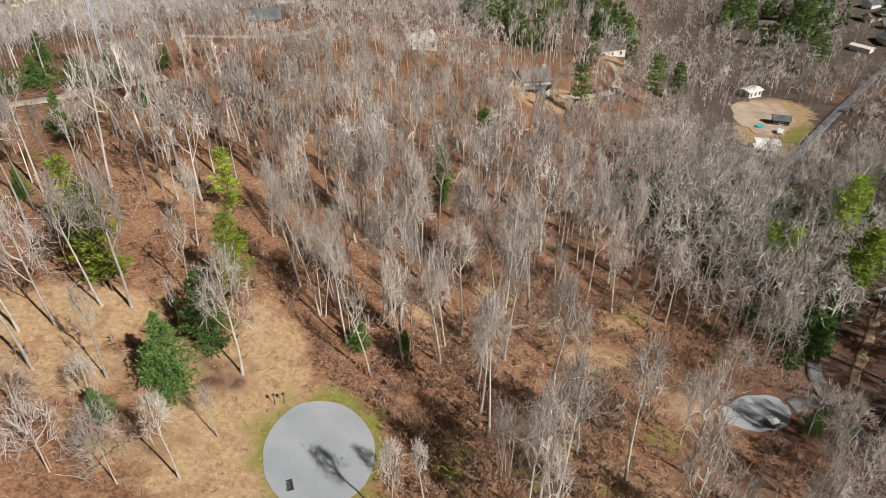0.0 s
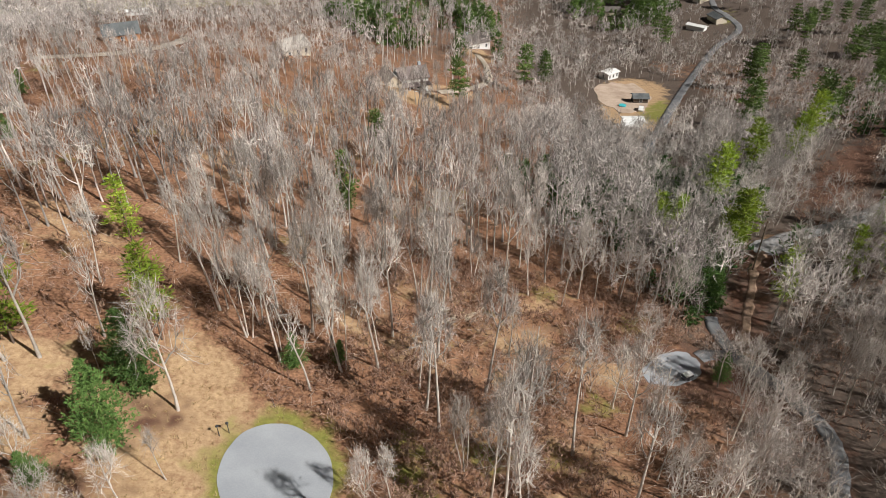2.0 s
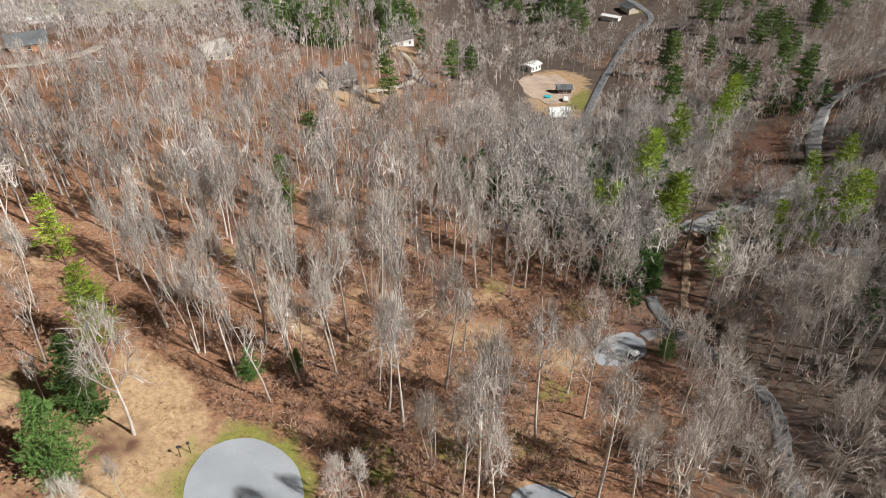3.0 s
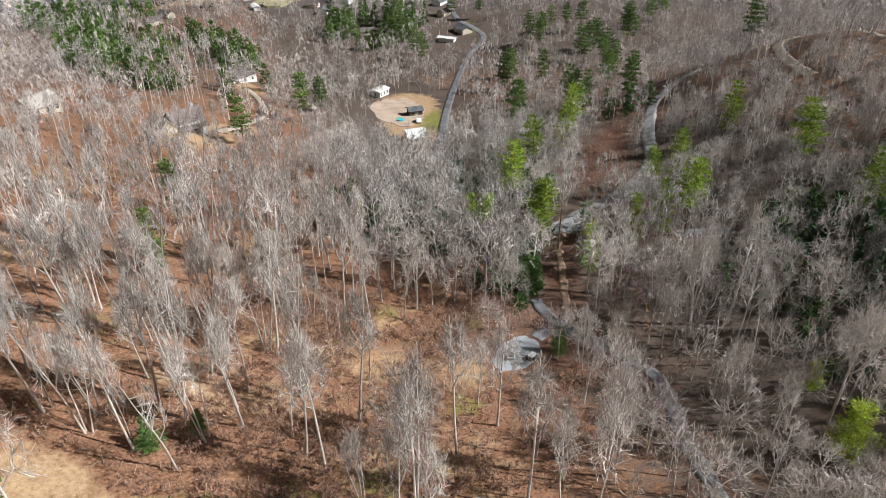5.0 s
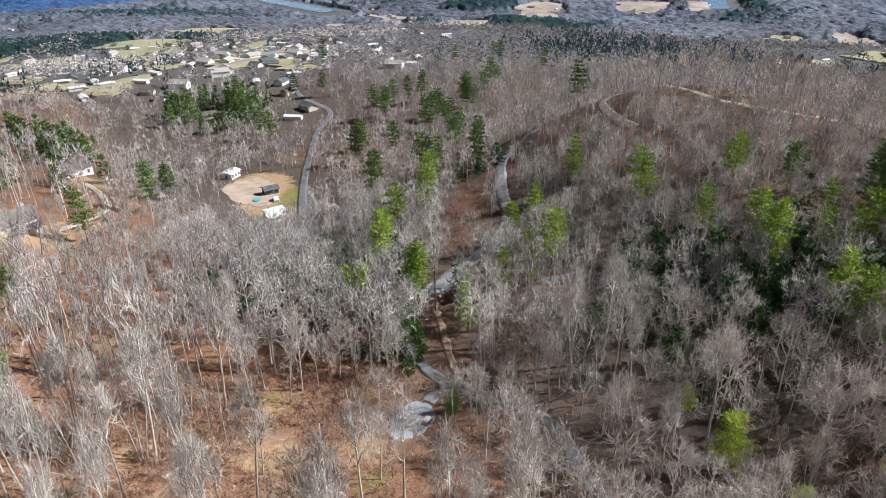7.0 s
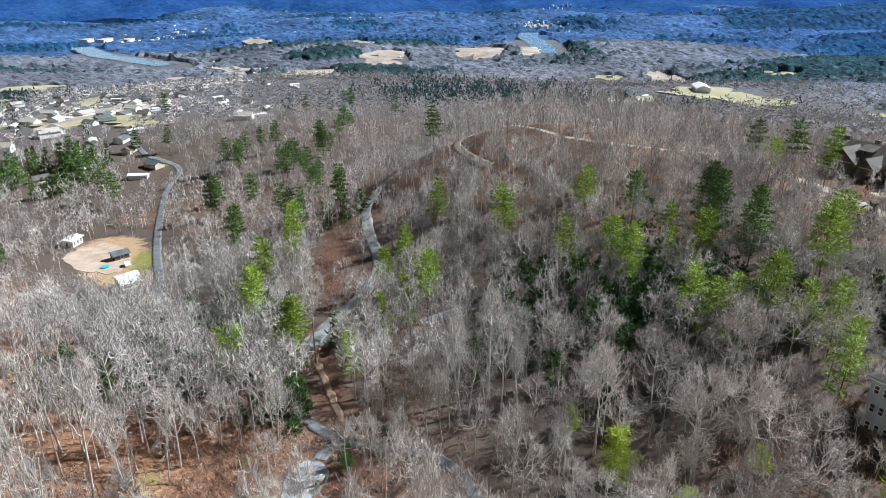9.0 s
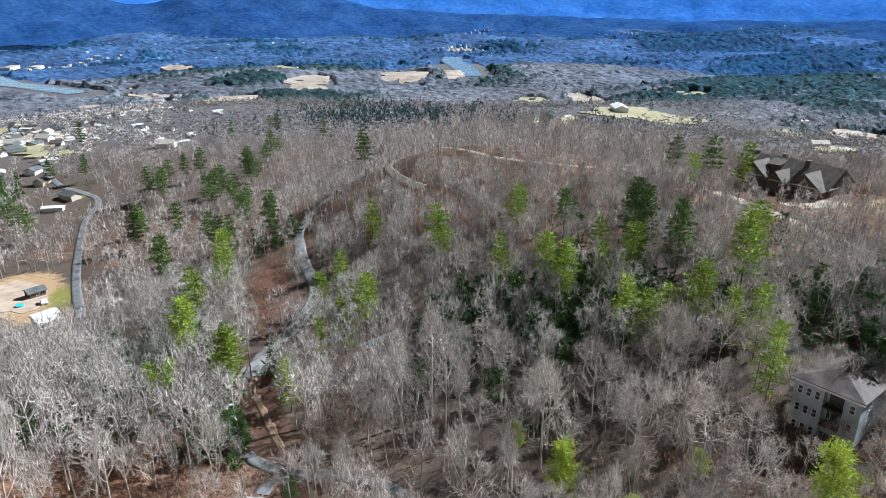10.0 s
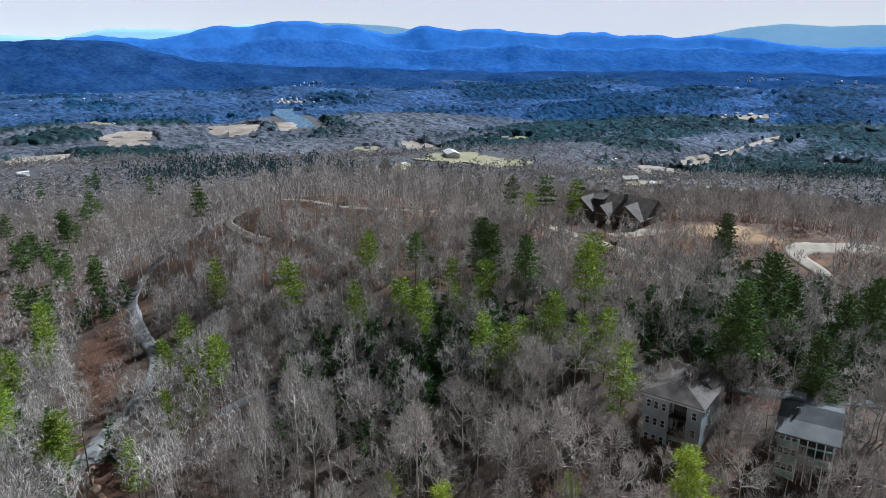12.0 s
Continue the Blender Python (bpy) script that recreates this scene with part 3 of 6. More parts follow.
way("road_12", SPUR, 2.4, DARK_ASPHALT, "short shade-dark asphalt spur beside the parking pad", 0.17)
way("road_13", SIDE, 2.6, DARK_ASPHALT, "short grey side lane among bare trees")
way("road_2", TRACK, 1.7, CLAY, "narrow orange clay track up the slope", 0.08, 0.5)
way("road_14", FIELD_ROAD, 3.4, TAN_GRAVEL, "pale gravel road below the hillside field")
way("road_3", CLIMB, 3.5, GRAVEL, "pale gravel road climbing between bare trees")
way("road_4", UPPER, 2.6, TAN_GRAVEL, "tan gravel road with a hairpin bend")
way("road_5", RIDGE, 1.9, TAN_GRAVEL, "tan gravel road along the wooded ridge")
way("road_6", LODGE_DRIVE, 3.4, TAN_GRAVEL, "tan gravel drive below the large lodge")
way("road_7", GRAVEL_LOOP, 6.0, TAN_GRAVEL, "broad pale gravel loop beside a straw field")
way("road_8", MID_DRIVE, 2.6, DARK_ASPHALT, "grey lane in shade-dark asphalt among pines on the slope")
way("road_9", VALLEY_ROAD, 3.2, DARK_ASPHALT, "grey valley road past mobile homes")
way("road_10", LEFT_ROAD, 3.4, TAN_GRAVEL, "pale gravel road on a wooded hillside")
way("road_11", HOUSE_DRIVE, 2.6, TAN_GRAVEL, "pale drive between two hillside houses")

for i, (x, y, rx, ry, turn, m) in enumerate(FAR_OPEN + FAR_OPEN_EAST):
    disc_sheet("field" if m == "f" else "bare_earth", x, y, rx, ry, FIELD if m == "f" else PALE_EARTH,
               "dry yellow-green meadow in the distant valley" if m == "f" else "pale bare earth clearing in the distant valley",
               1.2, 0.33, i, "field" if m == "f" else "clearing", turn)
way("sand_bank", [(985, 600), (1030, 566), (1060, 536), (1100, 510), (1150, 505), (1205, 528), (1240, 548)], 34, PALE_EARTH, "pale sandy river bank beside the water", 2.6, 6.0)
way("river_1", RIVER, 44, WATER, "blue river reach between wooded banks", 2.0, 3.0, -62.2)
way("river_2", RIVER_BEND, 46, WATER, "blue river bend between wooded banks", 2.0, 3.0, -55.2)

# ---------------------------------------------------------------- distance


def valley_height(x, y):
    R = np.hypot(x, y)
    z = height(x, y) - 3 + 0.004 * np.clip(R - 1600, 0, None) + np.where(R < 1450, -6, 0)
    return z + np.clip((R - 1500) / 600, 0, 1) * (12 * np.sin(x / 190 + np.sin(y / 260)) * np.cos(y / 230) + 6 * np.sin(x / 90) * np.sin(y / 77))


def moved(bm, m):
    bmesh.ops.transform(bm, matrix=m, verts=bm.verts)
    return bm


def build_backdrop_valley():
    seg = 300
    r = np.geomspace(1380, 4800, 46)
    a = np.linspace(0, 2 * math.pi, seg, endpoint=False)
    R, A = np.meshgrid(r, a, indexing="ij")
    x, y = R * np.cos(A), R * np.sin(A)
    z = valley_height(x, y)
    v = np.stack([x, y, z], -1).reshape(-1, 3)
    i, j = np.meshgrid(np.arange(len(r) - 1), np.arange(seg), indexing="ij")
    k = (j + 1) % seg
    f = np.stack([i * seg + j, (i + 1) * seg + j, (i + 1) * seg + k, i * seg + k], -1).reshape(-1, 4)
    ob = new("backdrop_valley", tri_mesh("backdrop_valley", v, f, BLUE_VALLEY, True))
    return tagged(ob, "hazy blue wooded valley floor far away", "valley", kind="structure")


def backdrop_range(name, radius, crest, mat, label, seed, rough, foot=-60.0, depth=520.0):
    """A mountain range: crest gives azimuth and elevation pairs as seen from the hill."""
    noise.seed_set(seed)
    az = np.arange(-100, 160, 0.3)
    el = np.interp(az, [c[0] for c in crest], [c[1] for c in crest])
    ker = np.ones(7) / 7
    el = np.convolve(np.pad(el, 3, mode="edge"), ker, "valid")
    cols = 16
    v = []
    for a, e in zip(az, el):
        top = 80 + radius * math.tan(radians(e))
        for k in range(cols):
            u = k / (cols - 1)
            rr = radius - depth * (1 - u)
            x, y = rr * math.cos(radians(a)), rr * math.sin(radians(a))
            nz = noise.fractal(Vector((x / 260, y / 260, seed)), 1.0, 2.0, 5)
            z = foot + (top - foot) * (u ** 1.4) + nz * rough * (0.35 + 0.65 * math.sin(math.pi * min(u, 0.9)))
            v.append((x, y, z))
        x, y = (radius + 60) * math.cos(radians(a)), (radius + 60) * math.sin(radians(a))
        v.append((x, y, foot - 40))
    m, n = cols + 1, len(az)
    i, j = np.meshgrid(np.arange(n - 1), np.arange(m - 1), indexing="ij")
    f = np.stack([i * m + j, i * m + j + 1, (i + 1) * m + j + 1, (i + 1) * m + j], -1).reshape(-1, 4)
    noise.seed_set(1)
    return tagged(new(name, tri_mesh(name, v, f, mat, True)), label, "mountains", kind="structure")


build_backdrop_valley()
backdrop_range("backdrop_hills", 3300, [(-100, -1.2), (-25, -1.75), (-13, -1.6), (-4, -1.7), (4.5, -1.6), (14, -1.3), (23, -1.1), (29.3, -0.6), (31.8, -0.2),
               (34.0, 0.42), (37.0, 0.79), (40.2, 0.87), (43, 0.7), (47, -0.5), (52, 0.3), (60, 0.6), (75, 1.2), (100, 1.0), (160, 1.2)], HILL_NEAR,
               "dark haze-blue wooded hills beyond the valley", 3, 30, depth=700)
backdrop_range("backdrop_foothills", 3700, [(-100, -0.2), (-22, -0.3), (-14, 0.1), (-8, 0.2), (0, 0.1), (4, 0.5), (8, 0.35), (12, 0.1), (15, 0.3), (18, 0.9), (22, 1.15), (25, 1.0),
               (28, 0.5), (32, 0.3), (36, 0.6), (44, 0.3), (60, 0.9), (100, 1.4), (160, 1.2)], HILL_FORE, "haze-blue wooded foothills below the mountains", 12, 36, depth=420)
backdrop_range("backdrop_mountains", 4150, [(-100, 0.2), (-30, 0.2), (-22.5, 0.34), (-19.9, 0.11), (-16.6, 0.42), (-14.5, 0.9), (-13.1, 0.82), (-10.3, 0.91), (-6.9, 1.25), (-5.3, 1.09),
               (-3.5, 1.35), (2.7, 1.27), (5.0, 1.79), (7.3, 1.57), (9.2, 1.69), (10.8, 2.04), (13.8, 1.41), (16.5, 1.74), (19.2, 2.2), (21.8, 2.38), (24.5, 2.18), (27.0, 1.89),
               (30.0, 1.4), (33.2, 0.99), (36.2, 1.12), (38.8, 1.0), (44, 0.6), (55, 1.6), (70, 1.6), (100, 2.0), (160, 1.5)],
               HILL_MID, "haze-blue forested mountain range on the horizon", 5, 40)
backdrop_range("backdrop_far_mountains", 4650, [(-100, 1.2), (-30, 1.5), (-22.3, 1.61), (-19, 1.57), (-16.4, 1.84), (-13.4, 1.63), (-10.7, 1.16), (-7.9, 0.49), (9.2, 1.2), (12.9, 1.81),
               (18.3, 2.2), (27, 1.98), (29.9, 1.61), (35.8, 1.71), (38, 1.09), (44, 1.2), (60, 2.0), (80, 2.4), (160, 1.6)], HILL_FAR, "pale haze-blue mountains at the farthest horizon", 9, 12)


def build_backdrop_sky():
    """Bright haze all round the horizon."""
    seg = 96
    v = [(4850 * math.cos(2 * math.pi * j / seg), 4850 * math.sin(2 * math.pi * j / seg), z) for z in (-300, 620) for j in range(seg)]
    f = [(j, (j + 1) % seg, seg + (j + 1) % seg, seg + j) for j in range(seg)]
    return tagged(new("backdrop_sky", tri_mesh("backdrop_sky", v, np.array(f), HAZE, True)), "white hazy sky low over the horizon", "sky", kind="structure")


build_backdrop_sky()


def distant_town():
    """Specks of pale roofs on the far valley floor and lower hillsides."""
    rg = np.random.default_rng(31)
    out = []
    for a, r0, n, sa, sr in ((37.6, 2900, 24, 1.5, 70), (35, 2300, 14, 1.2, 90), (23.2, 1965, 20, 0.8, 60), (20.8, 1880, 14, 1.0, 50), (20.8, 2800, 10, 0.6, 60), (8, 2640, 14, 1.2, 90),
                             (-12, 2410, 20, 1.4, 70), (-14, 1560, 16, 1.2, 40), (-17, 2450, 20, 1.6, 80), (0, 2950, 16, 1.2, 50), (-17, 2990, 22, 2.4, 60), (50, 2300, 24, 8, 250), (15, 2300, 14, 12, 350), (-14, 800, 14, 3, 60), (-19, 830, 18, 3, 70)):
        for _ in range(n):
            az, r = radians(a + rg.normal(0, sa)), r0 + rg.normal(0, sr)
            x, y = r * math.cos(az), r * math.sin(az)
            z = float(valley_height(np.array(x), np.array(y)))
            if r > 2610:
                z = max(z, -60 + 0.0001 * (r - 2600) ** 2 + 8)
            w, d, h = rg.uniform(4, 9), rg.uniform(4, 6), rg.uniform(2.2, 3.2)
            bm = gable_wall(bmesh.new(), w, d, h, 2.0, -6)
            moved(bm, pose(x, y, z + (6 if r < 1000 else 4 if r < 2610 else 2), 0, 0, rg.uniform(0, 180)))
            bmesh.ops.triangulate(bm, faces=bm.faces)
            bm.verts.index_update()
            out.append((np.array([q.co[:] for q in bm.verts]), np.array([[q.index for q in t.verts] for t in bm.faces])))
            bm.free()
    v, f = merge(out)
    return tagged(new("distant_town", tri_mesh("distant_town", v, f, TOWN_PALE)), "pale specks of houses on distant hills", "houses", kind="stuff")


# ---------------------------------------------------------------- trees


def prisms(p0, p1, r0, r1, sides=3):
    """Tapered open tubes between rows of points."""
    p0, p1 = np.atleast_2d(p0), np.atleast_2d(p1)
    d = p1 - p0
    d = d / (np.linalg.norm(d, axis=1)[:, None] + 1e-9)
    ref = np.where(np.abs(d[:, 2:3]) > 0.9, np.array([[1.0, 0, 0]]), np.array([[0, 0, 1.0]]))
    u = np.cross(d, ref)
    u /= np.linalg.norm(u, axis=1)[:, None]
    w = np.cross(d, u)
    n = len(p0)
    a = np.arange(sides) * 2 * math.pi / sides
    ring = u[:, None] * np.cos(a)[None, :, None] + w[:, None] * np.sin(a)[None, :, None]
    v = np.concatenate([p0[:, None] + ring * np.reshape(r0, (-1, 1, 1)), p1[:, None] + ring * np.reshape(r1, (-1, 1, 1))], 1)
    j = np.arange(sides)
    k = (j + 1) % sides
    t = np.concatenate([np.stack([j, k, k + sides], -1), np.stack([j, k + sides, j + sides], -1)])
    f = t[None] + (np.arange(n) * 2 * sides)[:, None, None]
    return v.reshape(-1, 3), f.reshape(-1, 3)


def tube_path(pts, rad, sides):
    """One connected tapered tube along a bent line, closed at its end."""
    n = len(pts)
    d = np.gradient(pts, axis=0)
    d /= np.linalg.norm(d, axis=1)[:, None]
    ref = np.array([1.0, 0, 0]) if abs(d[0, 2]) > 0.7 else np.array([0, 0, 1.0])
    u = np.cross(d, ref)
    u /= np.linalg.norm(u, axis=1)[:, None]
    w = np.cross(d, u)
    a = np.arange(sides) * 2 * math.pi / sides
    ring = u[:, None] * np.cos(a)[None, :, None] + w[:, None] * np.sin(a)[None, :, None]
    v = (pts[:, None] + ring * np.reshape(rad, (-1, 1, 1))).reshape(-1, 3)
    i, j = np.meshgrid(np.arange(n - 1), np.arange(sides), indexing="ij")
    k = (j + 1) % sides
    p, q, r, s = i * sides + j, i * sides + k, (i + 1) * sides + k, (i + 1) * sides + j
    f = np.concatenate([np.stack([p, q, r], -1).reshape(-1, 3), np.stack([p, r, s], -1).reshape(-1, 3)])
    return v, f


def wedges(p, d, width, rng):
    """Twigs: one slim triangle each, from its base at p along d."""
    s = np.cross(d, rng.normal(size=d.shape))
    s /= np.linalg.norm(s, axis=1)[:, None] + 1e-9
    h = s * np.reshape(width, (-1, 1)) / 2
    v = np.stack([p - h, p + h, p + d], 1).reshape(-1, 3)
    return v, np.arange(len(v)).reshape(-1, 3)


def merge(parts):
    v, f, o = [], [], 0
    for a, b in parts:
        v.append(a)
        f.append(b + o)
        o += len(a)
    return np.concatenate(v), np.concatenate(f)


def bent(p, d, length, n, rng, wobble, lift):
    """A bent line of n pieces from p along d."""
    pts = [np.array(p, float)]
    d = np.array(d, float)
    for _ in range(n):
        d = d + rng.normal(size=3) * wobble + np.array([0, 0, lift])
        d /= np.linalg.norm(d)
        pts.append(pts[-1] + d * length / n)
    return np.array(pts)


def unit(d):
    return d / (np.linalg.norm(d, axis=-1, keepdims=True) + 1e-9)


def hardwood(seed, h, fork, width, limbs, branches, twigs, fine, tw, solid=True, stems=1, leader=0.6, stem=True, low=0.3, round_wood=True):
    """A leafless tree: trunk mesh, and a crown of forking limbs whose twigs end in a dome."""
    rng = np.random.default_rng(seed)
    trunk, crown = [], []
    for s in range(stems):
        az = rng.uniform(0, 6.28)
        lean = 0.05 if stems == 1 else 0.15
        hs = h * (1 if s == 0 else rng.uniform(0.78, 0.95))
        n = 7 if solid else 2
        t = bent((0.4 * s * math.cos(az), 0.4 * s * math.sin(az), -0.4), (math.cos(az) * lean, math.sin(az) * lean, 1.0),
                 hs * (fork + leader * (1 - fork)) + 0.4, n, rng, 0.03 if solid else 0.015, 0.02)
        r0 = hs * 0.0088 / stems ** 0.3
        rad = r0 * np.linspace(1, 0.22, n + 1)
        rad[0] *= 1.35
        if stem:
            trunk.append(tube_path(t, rad, 6 if solid else 3))
        share = fork / (fork + leader * (1 - fork))
        def on_trunk(u):
            k = min(int(u * n), n - 1)
            return t[k] + (t[k + 1] - t[k]) * (u * n - k)
        c = on_trunk(share)
        size = np.array([width * hs / 2, width * hs / 2, hs * (1 - fork)])
        size[:2] *= rng.uniform(0.88, 1.12, 2)
        P, D, W = [], [], []
        nl = max(3, limbs // stems)
        for i in range(nl):
            v = low + (0.97 - low) * (i + rng.uniform(0.1, 0.9)) / nl
            a = i * 2.4 + rng.uniform(-0.4, 0.4)
            w = math.sqrt(1 - v * v)
            d = np.array([w * math.cos(a), w * math.sin(a), v])
            base = on_trunk(min(0.99, share + (1 - share) * max(0.0, v - low) / (1 - low) * 0.95))
            tip = c + d * size * rng.uniform(0.62, 0.84)
            span = np.linalg.norm(tip - base)
            mid = (base + tip) / 2 + np.array([d[0], d[1], -0.1]) * span * 0.1 + rng.normal(size=3) * span * 0.05
            g = np.linspace(0, 1, 5 if solid and round_wood else 3)[:, None]
            q = base * (1 - g) ** 2 + 2 * mid * g * (1 - g) + tip * g * g
            lr = r0 * rng.uniform(0.56, 0.78) * (1.15 - 0.55 * v)
            if solid:
                q[1:-1] += rng.normal(size=(len(q) - 2, 3)) * span * 0.022
                crown.append(tube_path(q, lr * np.linspace(1, 0.3, len(q)), 3))
            else:
                P.append(q[:-1]), D.append((q[1:] - q[:-1]) * 1.15), W.append(np.array([max(lr * 2, tw * 1.25), max(lr * 1.3, tw)]))
            m = len(q) - 1
            for b in range(branches):
                u = min(0.995, 0.3 + 0.7 * (b + rng.uniform(0.2, 1)) / branches)
                k = int(u * m)
                bp = q[k] + (q[k + 1] - q[k]) * (u * m - k)
                aim = unit(d + rng.normal(size=3) * (0.36, 0.36, 0.22))
                aim[2] = max(aim[2], low * 0.5)
                end = c + aim * size * rng.uniform(0.78, 0.97)
                bl = min(np.linalg.norm(end - bp), span * 0.62)
                bd = unit(end - bp) * bl
                if solid and round_wood:
                    bm_ = bp + bd * 0.5 + rng.normal(size=3) * bl * 0.09
                    end = bp + bd
                    br = max(lr * 0.42, tw * 0.45)
                    crown.append(prisms(np.array([bp, bm_]), np.array([bm_, end]), np.array([br, br * 0.72]), np.array([br * 0.72, br * 0.3]), 3))
                else:
                    P.append(bp[None]), D.append(bd[None]), W.append(np.array([max(lr * 0.9, tw)]))
                g = rng.uniform(0.3, 1.0, (twigs, 1))
                tp = bp + bd * g
                ta = unit(aim + rng.normal(size=(twigs, 3)) * (0.3, 0.3, 0.2))
                td = c + ta * size * rng.uniform(0.88, 1.08, (twigs, 1)) - tp
                tl = np.minimum(np.linalg.norm(td, axis=1, keepdims=True), h * 0.12) + 0.25
                td = unit(td + rng.normal(size=(twigs, 3)) * tl * 0.2 + np.array([0, 0, 0.3]) * tl) * tl
                P.append(tp), D.append(td), W.append(np.full(twigs, tw))
                for _ in range(fine):
                    g = rng.uniform(0.2, 0.85, (twigs, 1))
                    fd = unit(unit(td) + rng.normal(size=(twigs, 3)) * 0.42 + np.array([0, 0, 0.2])) * tl * rng.uniform(0.35, 0.65, (twigs, 1))
                    P.append(tp + td * g), D.append(fd), W.append(np.full(twigs, tw * 0.75))
        P, D, W = np.concatenate(P), np.concatenate(D), np.concatenate(W)
        crown.append(wedges(P, D, W * rng.uniform(0.8, 1.25, len(W)), rng))
    return (merge(trunk) if trunk else None), merge(crown)


def whole(pair):
    return merge([p for p in pair if p is not None])


def pine(seed, h, whorls, per, tufts, tuft_len, tuft_w, start=0.35, reach=0.17, blades=3, droop=0.0, point=0.75, solid=True):
    """An evergreen: trunk mesh, crown mesh of branches with tufts of needles."""
    rng = np.random.default_rng(seed)
    n = 6 if solid else 2
    t = bent((0, 0, -0.4), (0, 0, 1), h * 1.0, n, rng, 0.02, 0.03)
    r0 = h * 0.010
    rad = r0 * np.linspace(1, 0.1, n + 1)
    trunk = [tube_path(t, rad, 6 if solid else 3)]
    P, D = [], []
    wood = []
    lop = rng.uniform(0, 6.28)
    for i in range(whorls):
        u = start + (0.99 - start) * (i + rng.uniform(0, 0.6)) / whorls
        k = min(int(u * n), n - 1)
        base = t[k] + (t[k + 1] - t[k]) * (u * n - k)
        prof = min(1.0, ((1 - u) / (1 - start)) ** point * 1.1) * (0.55 + 0.45 * min(1, (u - start) / 0.15 + 0.3))
        a0 = rng.uniform(0, 6.28)
        for j in range(per):
            if rng.random() < 0.22:
                continue
            a = a0 + j * 6.283 / per + rng.uniform(-0.35, 0.35)
            length = max(0.35, h * reach * prof * rng.uniform(0.45, 1.35) * (1 + 0.3 * math.sin(a + lop)))
            el = rng.uniform(0.0, 0.35) - droop
            d = np.array([math.cos(a) * math.cos(el), math.sin(a) * math.cos(el), math.sin(el)])
            end = base + d * length
            if solid:
                wood.append(prisms(base[None], end[None], [0.05], [0.015], 3))
            m = max(2, int(tufts * (0.3 + 0.7 * length / (h * reach))))
            w = rng.uniform(0.25, 1.05, (m, 1)) ** 0.7
            p = base + (end - base) * w + rng.normal(size=(m, 3)) * length * np.array([0.13, 0.13, 0.05])
            for _ in range(blades):
                dd = d * 0.6 + rng.normal(size=(m, 3)) * 0.6 + np.array([0, 0, 0.35])
                P.append(p)
                D.append(dd / np.linalg.norm(dd, axis=1)[:, None] * tuft_len * rng.uniform(0.6, 1.3, (m, 1)))
    P, D = np.concatenate(P), np.concatenate(D)
    crown = [wedges(P - D * 0.25, D, rng.uniform(0.7, 1.3, len(P)) * tuft_w, rng)]
    return merge(trunk), merge(crown + wood)


def layered_pine(seed, h, start, reach, step, needles, size, blade, point=0.6):
    """A pine whose boughs stand in tiers, each ending in flat upturned clumps of needles."""
    rng = np.random.default_rng(seed)
    n = 7
    t = bent((0, 0, -0.4), (0, 0, 1), h + 0.2, n, rng, 0.018, 0.03)
    trunk = [tube_path(t, h * 0.0095 * np.linspace(1, 0.1, n + 1), 6)]
    wood, P, D = [], [], []
    z, lop = start * h, rng.uniform(0, 6.28)
    while z < h * 0.985:
        u = z / h
        k = min(int(u * n), n - 1)
        base = t[k] + (t[k + 1] - t[k]) * (u * n - k)
        prof = ((1 - u) / (1 - start)) ** point * min(1.0, 0.6 + 2.2 * (u - start))
        a0 = rng.uniform(0, 6.28)
        for j in range(5):
            if rng.random() < (0.28 if u < start + 0.25 else 0.08):
                continue
            a = a0 + j * 1.257 + rng.uniform(-0.3, 0.3)
            length = max(0.5, h * reach * prof * rng.uniform(0.6, 1.25) * (1 + 0.22 * math.sin(a + lop)))
            el = -0.08 + 0.75 * max(0, u - 0.45) + rng.uniform(-0.1, 0.15)
            d = np.array([math.cos(a) * math.cos(el), math.sin(a) * math.cos(el), math.sin(el)])
            end = base + d * length + np.array([0, 0, 0.08 * length])
            wood.append(prisms(base[None], end[None], [0.055], [0.02], 3))
            side = np.array([-d[1], d[0], 0])
            for w in np.arange(1.0, 0.22, -size * 0.7 / length):
                c = base + (end - base) * w + side * rng.normal() * 0.28 * length * (1.15 - w)
                r = size * rng.uniform(0.75, 1.2) * (0.8 + 0.2 * prof)
                m = needles
                out = rng.normal(size=(m, 3)) * (1, 1, 0.28)
                out = unit(out) * rng.uniform(0.3, 1.0, (m, 1)) ** 0.5 * r
                dd = unit(unit(out * (1, 1, 0.4)) * 0.75 + d * 0.4 + np.array([0, 0, 0.28]) + rng.normal(size=(m, 3)) * 0.22)
                P.append(c + out * (1, 1, 0.45))
                D.append(dd * r * rng.uniform(0.55, 0.95, (m, 1)))
        z += step * rng.uniform(0.8, 1.2) * (1.15 - 0.5 * u)
    tip = t[-1] + np.array([0, 0, 0.1])
    for _ in range(8):
        P.append((tip - np.array([0, 0, rng.uniform(0, 0.8)]))[None])
        D.append(unit(np.array([[rng.normal() * 0.4, rng.normal() * 0.4, 1.0]])) * size * 0.8)
    P, D = np.concatenate(P), np.concatenate(D)
    return merge(trunk), merge([wedges(P - D * 0.2, D, rng.uniform(0.7, 1.3, len(P)) * blade, rng)] + wood)


